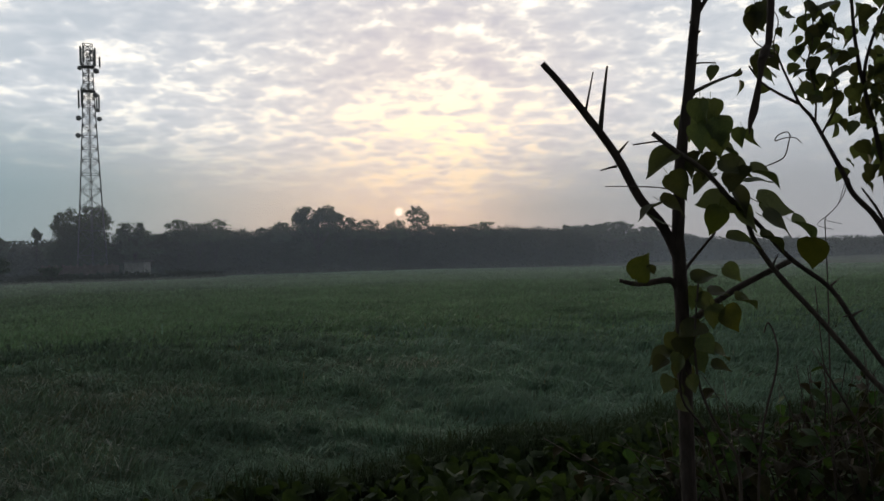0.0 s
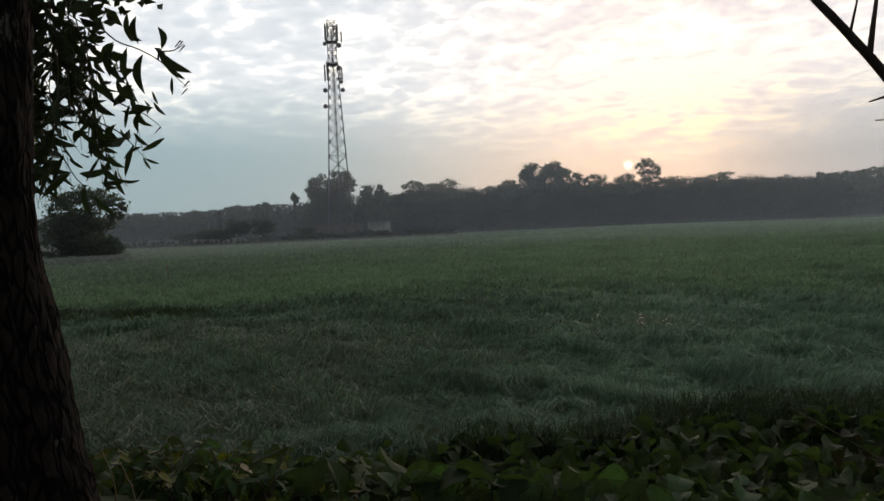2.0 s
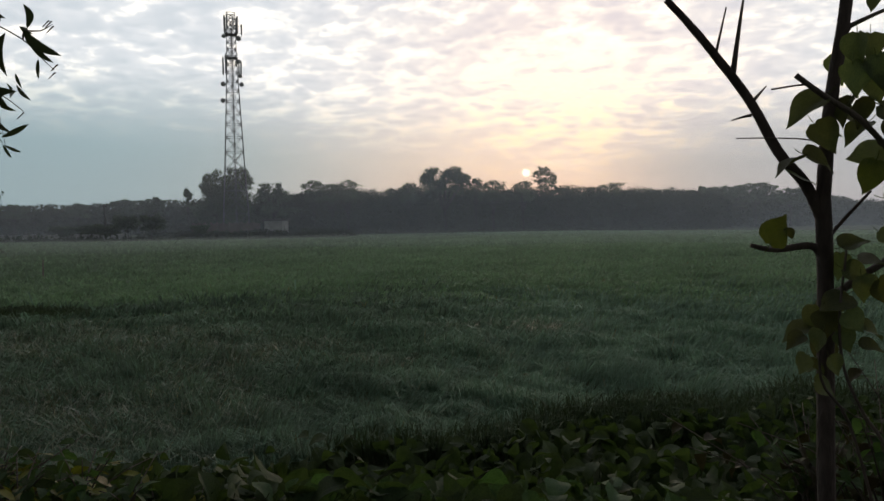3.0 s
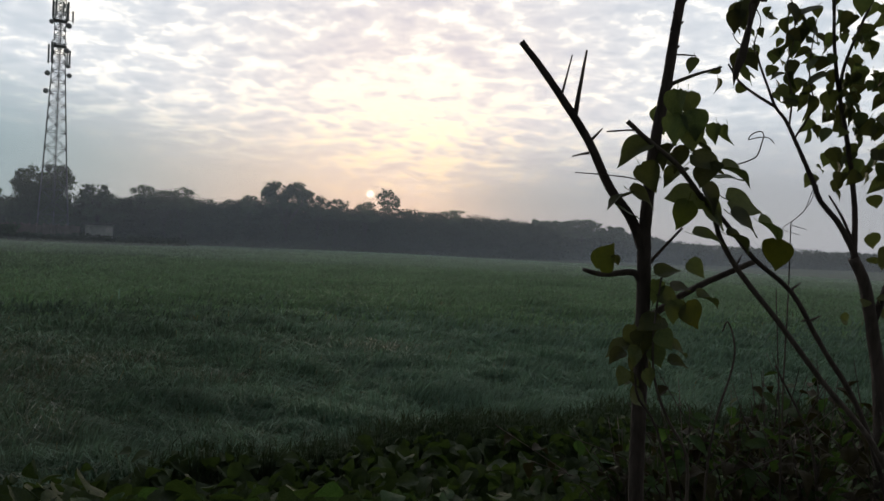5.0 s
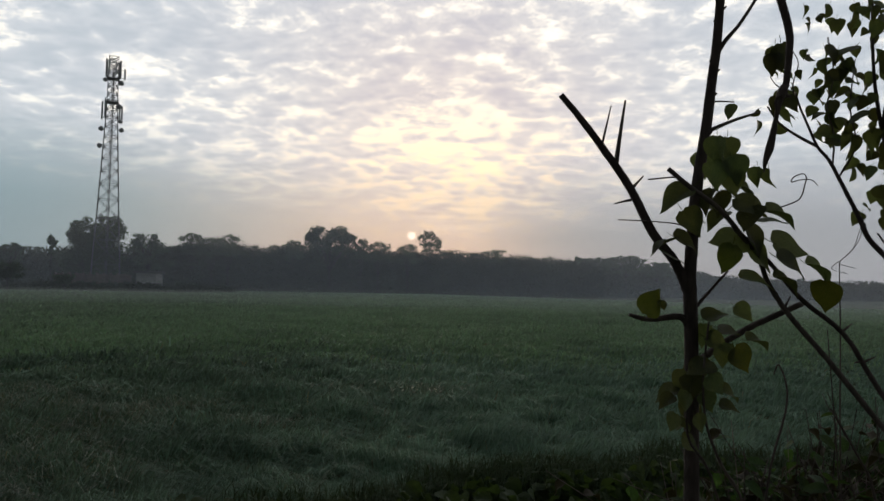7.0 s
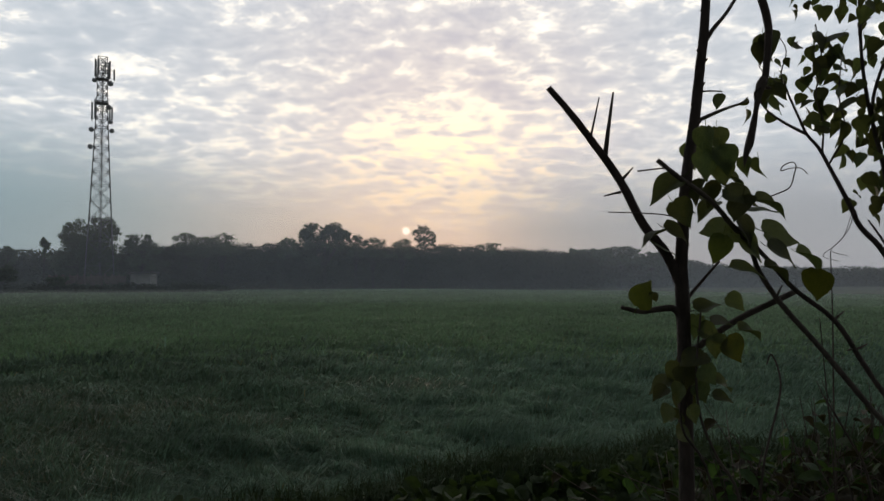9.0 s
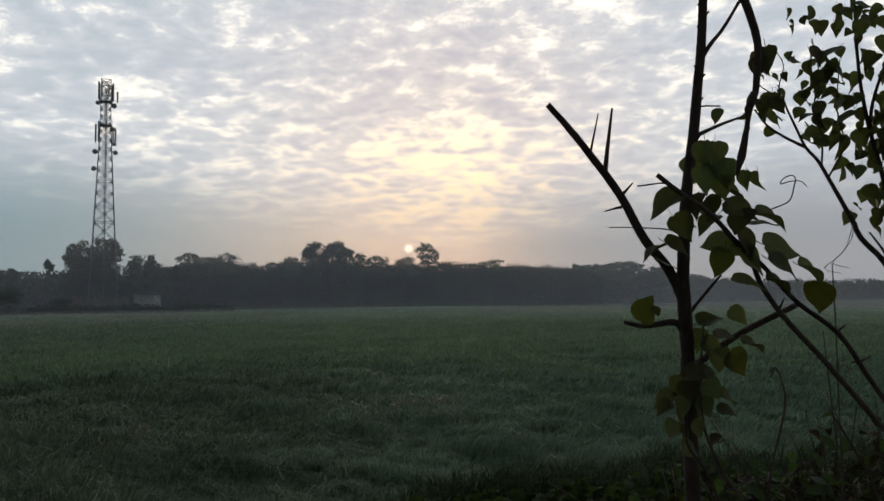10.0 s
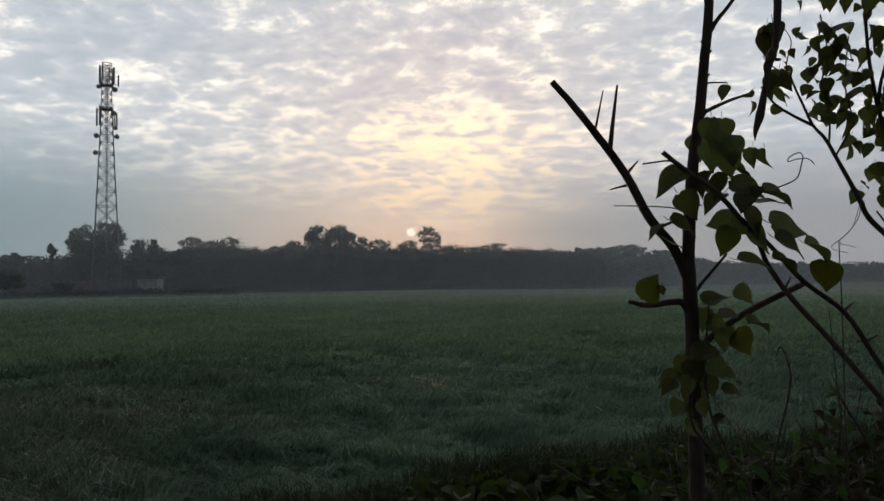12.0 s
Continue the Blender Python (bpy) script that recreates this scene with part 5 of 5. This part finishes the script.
    for (sx, sy, sz), (ex, ez) in runs:
        a, e = Vector((sx, sy, sz)), Vector((ex, sy + rng.uniform(-0.15, 0.15), ez))
        m = (a + e) / 2 + Vector((rng.uniform(-0.15, 0.15), 0, rng.uniform(0, 0.25)))
        line = smooth_line([a, m, e], 6)
        tw = limb("twig", [a, m, e], 0.005, 0.0015, t, BARK, 4)
        n = 9
        for k in range(n):
            f = 0.30 + 0.72 * (k + rng.uniform(0, 0.6)) / n
            p = line[min(int(f * (len(line) - 1)), len(line) - 1)]
            along = (e - m).normalized()
            sidew = Vector((rng.choice([-1, 1]) * rng.uniform(0.2, 1.5), rng.normal() * 0.4, 0))
            tip = along * 0.5 + sidew + Vector((0, 0, rng.uniform(-1.2, 0.25)))
            leaf("leaf", sick[int(rng.integers(0, 3))], t, facing(p, tip, (rng.normal() * 0.6, -1, rng.normal() * 0.4), rng.uniform(0.12, 0.185)))
    # unseen crown above the view, added and spread wide to shade the near ground
    v, f = tufts(np.array([(-0.6, 0.9, 5.2), (0.8, -0.4, 5.6), (-1.6, -0.6, 5.4), (0.6, 1.8, 5.9), (-0.4, 0.3, 6.6), (-1.2, 2.4, 5.0), (2.2, 0.2, 5.6), (2.0, 1.9, 5.6), (3.4, 1.2, 5.9), (0.8, 3.0, 5.7), (-2.6, 1.0, 5.2), (4.4, 0.2, 6.2), (3.2, 2.6, 6.3),
                           (-3.2, 3.2, 5.2), (-4.6, 1.4, 5.4), (-5.4, 3.6, 5.6), (-3.8, 5.2, 6.2), (-6.4, 0.2, 5.6), (-2.4, 4.6, 5.8), (-5.0, -1.2, 5.4), (-3.0, 1.6, 6.4)]),
                 np.array([(1.6, 1.6, 0.9)] * 13 + [(1.9, 1.9, 0.9)] * 8), 42000, 0.11, 30, 0.25)
    part("crown", arrays_mesh("crown", v, f, PHYLLODE), None, t)["kind"] = "stuff"
    v, f = tufts(np.array([(-1.65, 1.95, 2.2), (-1.45, 2.0, 1.85), (-1.7, 1.95, 1.6), (-1.25, 2.0, 2.3)]), np.array([(0.42, 0.3, 0.35)] * 4), 220, 0.06, 22, 0.25)
    part("inner_foliage", arrays_mesh("inner_foliage", v, f, PHYLLODE), None, t)["kind"] = "stuff"
    limb("limb", [(-1.65, 1.85, 4.4), (-1.2, 2.2, 5.2), (-0.9, 2.9, 6.4)], 0.08, 0.03, t, OLD_BARK, 8)
    limb("limb", [(-1.68, 1.85, 4.5), (-0.9, 1.6, 5.4), (0.3, 1.8, 6.3), (2.0, 2.6, 7.0)], 0.09, 0.025, t, OLD_BARK, 8)
    limb("limb", [(-1.72, 1.88, 4.6), (-2.4, 1.4, 5.4), (-3.1, 1.2, 6.2)], 0.08, 0.03, t, OLD_BARK, 8)


make_acacia()


# ---- weeds on the bank ----
OBLONG = blade_mesh("oblong_leaf", lambda s: 0.22 * math.sin(math.pi * min(1, s ** 0.8)) ** 0.6 + 0.004, 0.2, 0.15, YELLOW, 5)
WEEDLEAF = blade_mesh("weed_leaf", lambda s: 0.26 * math.sin(math.pi * min(1, s ** 0.8)) ** 0.7 + 0.004, 0.3, 0.2, CROP, 5)


def weed(x, y, h, n, size, meshes, label, name="weed", spread=0.12, shown=30):
    """A low plant: stems and leaves; the leaves past those shown one by one are joined."""
    z = float(ground_z(x, y))
    t = thing(name, x, y, z, label, "weed", "weeds on the bank")
    count, extra = 0, {}
    for k in range(max(2, n // 7)):
        ex, ey = rng.normal() * spread, rng.normal() * spread
        top = Vector((ex, ey, h * rng.uniform(0.7, 1.1)))
        line = [Vector((0, 0, -0.03)), Vector((ex * 0.3, ey * 0.3, h * 0.5)), top]
        part("stem", tube(bmesh.new(), line, 0.005, 0.0015, 5, 3), BARK, t, smooth=True)
        sm = smooth_line(line, 5)
        for q in range(7):
            p = sm[min(len(sm) - 1, 3 + q)]
            a = rng.uniform(0, 2 * math.pi)
            m = facing(p, (math.cos(a), math.sin(a), rng.uniform(-0.9, 0.4)), (rng.normal() * 0.4, rng.normal() * 0.4, 1), size * rng.uniform(0.6, 1.2))
            me = meshes[int(rng.integers(0, len(meshes)))]
            count += 1
            if count <= shown:
                lf = new("leaf", me)
                lf.parent = t
                lf.matrix_basis = m
            else:
                extra.setdefault(me.name, (me, []))[1].append(np.array(m))
    for me, ms in extra.values():
        me.calc_loop_triangles()
        v, f = np.array([q.co for q in me.vertices]), np.array([list(q.vertices) for q in me.loop_triangles])
        vs = np.concatenate([v @ m[:3, :3].T + m[:3, 3] for m in ms])
        fs = np.concatenate([f + len(v) * i for i in range(len(ms))])
        part("foliage", arrays_mesh("foliage", vs, fs, me.materials[0], True), None, t)["kind"] = "stuff"
    return t


for x, y, h, n, s in ((-2.05, 3.0, 0.20, 28, 0.09), (-1.75, 3.0, 0.15, 28, 0.08), (-2.3, 3.05, 0.2, 28, 0.08), (-1.55, 3.2, 0.16, 21, 0.08), (-1.95, 2.75, 0.14, 28, 0.08), (-1.3, 3.1, 0.14, 21, 0.08), (-1.6, 2.7, 0.22, 49, 0.08), (-1.85, 2.6, 0.26, 56, 0.08), (-1.70, 2.45, 0.24, 56, 0.075), (-1.45, 2.55, 0.24, 56, 0.08), (-1.50, 2.30, 0.18, 56, 0.07), (-1.25, 2.5, 0.2, 49, 0.075), (-2.05, 2.85, 0.3, 56, 0.09), (-1.0, 2.6, 0.10, 28, 0.06)):
    weed(x, y, h, n, s, [OBLONG, WEEDLEAF, WEEDLEAF, WEEDLEAF, WEEDLEAF], "low weed with yellowing oblong leaves on the bank")
for x, y, h in ((1.3, 2.75, 0.5), (1.55, 2.9, 0.6), (1.8, 3.1, 0.7), (2.1, 3.2, 0.75), (2.5, 3.4, 0.8), (1.15, 3.0, 0.45), (1.45, 3.4, 0.55), (2.0, 3.8, 0.7), (2.9, 3.9, 0.8), (2.4, 4.3, 0.8), (3.2, 4.5, 0.8), (1.6, 2.5, 0.4), (1.9, 2.45, 0.5)):
    weed(x, y, h + 0.04, 98, 0.078, [WEEDLEAF, WEEDLEAF, BROWN_LEAF], "dark tangled shrub with withered brown leaves on the bank", "bank_shrub", 0.2)


def dry_stalk(pts, r, label="dry bent weed stalk on the bank", material=None):
    x, y, _ = pts[0]
    z = float(ground_z(x, y))
    t = thing("dry_stalk", x, y, z, label, "stalk", "dry stalks")
    limb("stem", [(x, y, z - 0.05), *pts[1:]], r, r * 0.5, t, material or BARK, 5)
    return t


dry_stalk([(1.10, 2.2, 0.8), (1.122, 2.2, 1.252), (1.179, 2.2, 1.491), (1.182, 2.2, 1.572), (1.160, 2.2, 1.629), (1.145, 2.2, 1.60)], 0.004)
dry_stalk([(1.52, 2.5, 0.7), (1.508, 2.5, 1.328), (1.511, 2.5, 1.698), (1.509, 2.5, 1.941)], 0.0035)
dry_stalk([(1.62, 2.4, 0.75), (1.56, 2.4, 1.2), (1.504, 2.4, 1.331), (1.421, 2.4, 1.474)], 0.006)
dry_stalk([(1.50, 2.45, 0.75), (1.47, 2.45, 1.3), (1.44, 2.45, 1.72)], 0.003)

stake = thing("stake", -17.6, 23.5, float(ground_z(-17.6, 23.5)), "thin wooden stake standing in the field", "stake")
limb("pole", [(-17.6, 23.5, -0.15), (-17.6, 23.5, 0.4), (-17.58, 23.5, 0.82)], 0.03, 0.022, stake, BARK, 7)

dry_stalk([(-1.47, 2.02, 0.9), (-1.480, 2.0, 1.026), (-1.481, 2.0, 1.064), (-1.493, 2.0, 1.117), (-1.514, 2.0, 1.163), (-1.541, 2.0, 1.226)], 0.0034, "pale dry root strand by the trunk", STRAW)
dry_stalk([(-1.41, 2.02, 0.9), (-1.417, 2.0, 1.068), (-1.431, 2.0, 1.094), (-1.452, 2.0, 1.139), (-1.475, 2.0, 1.162)], 0.0034, "pale dry root strand by the trunk", STRAW)
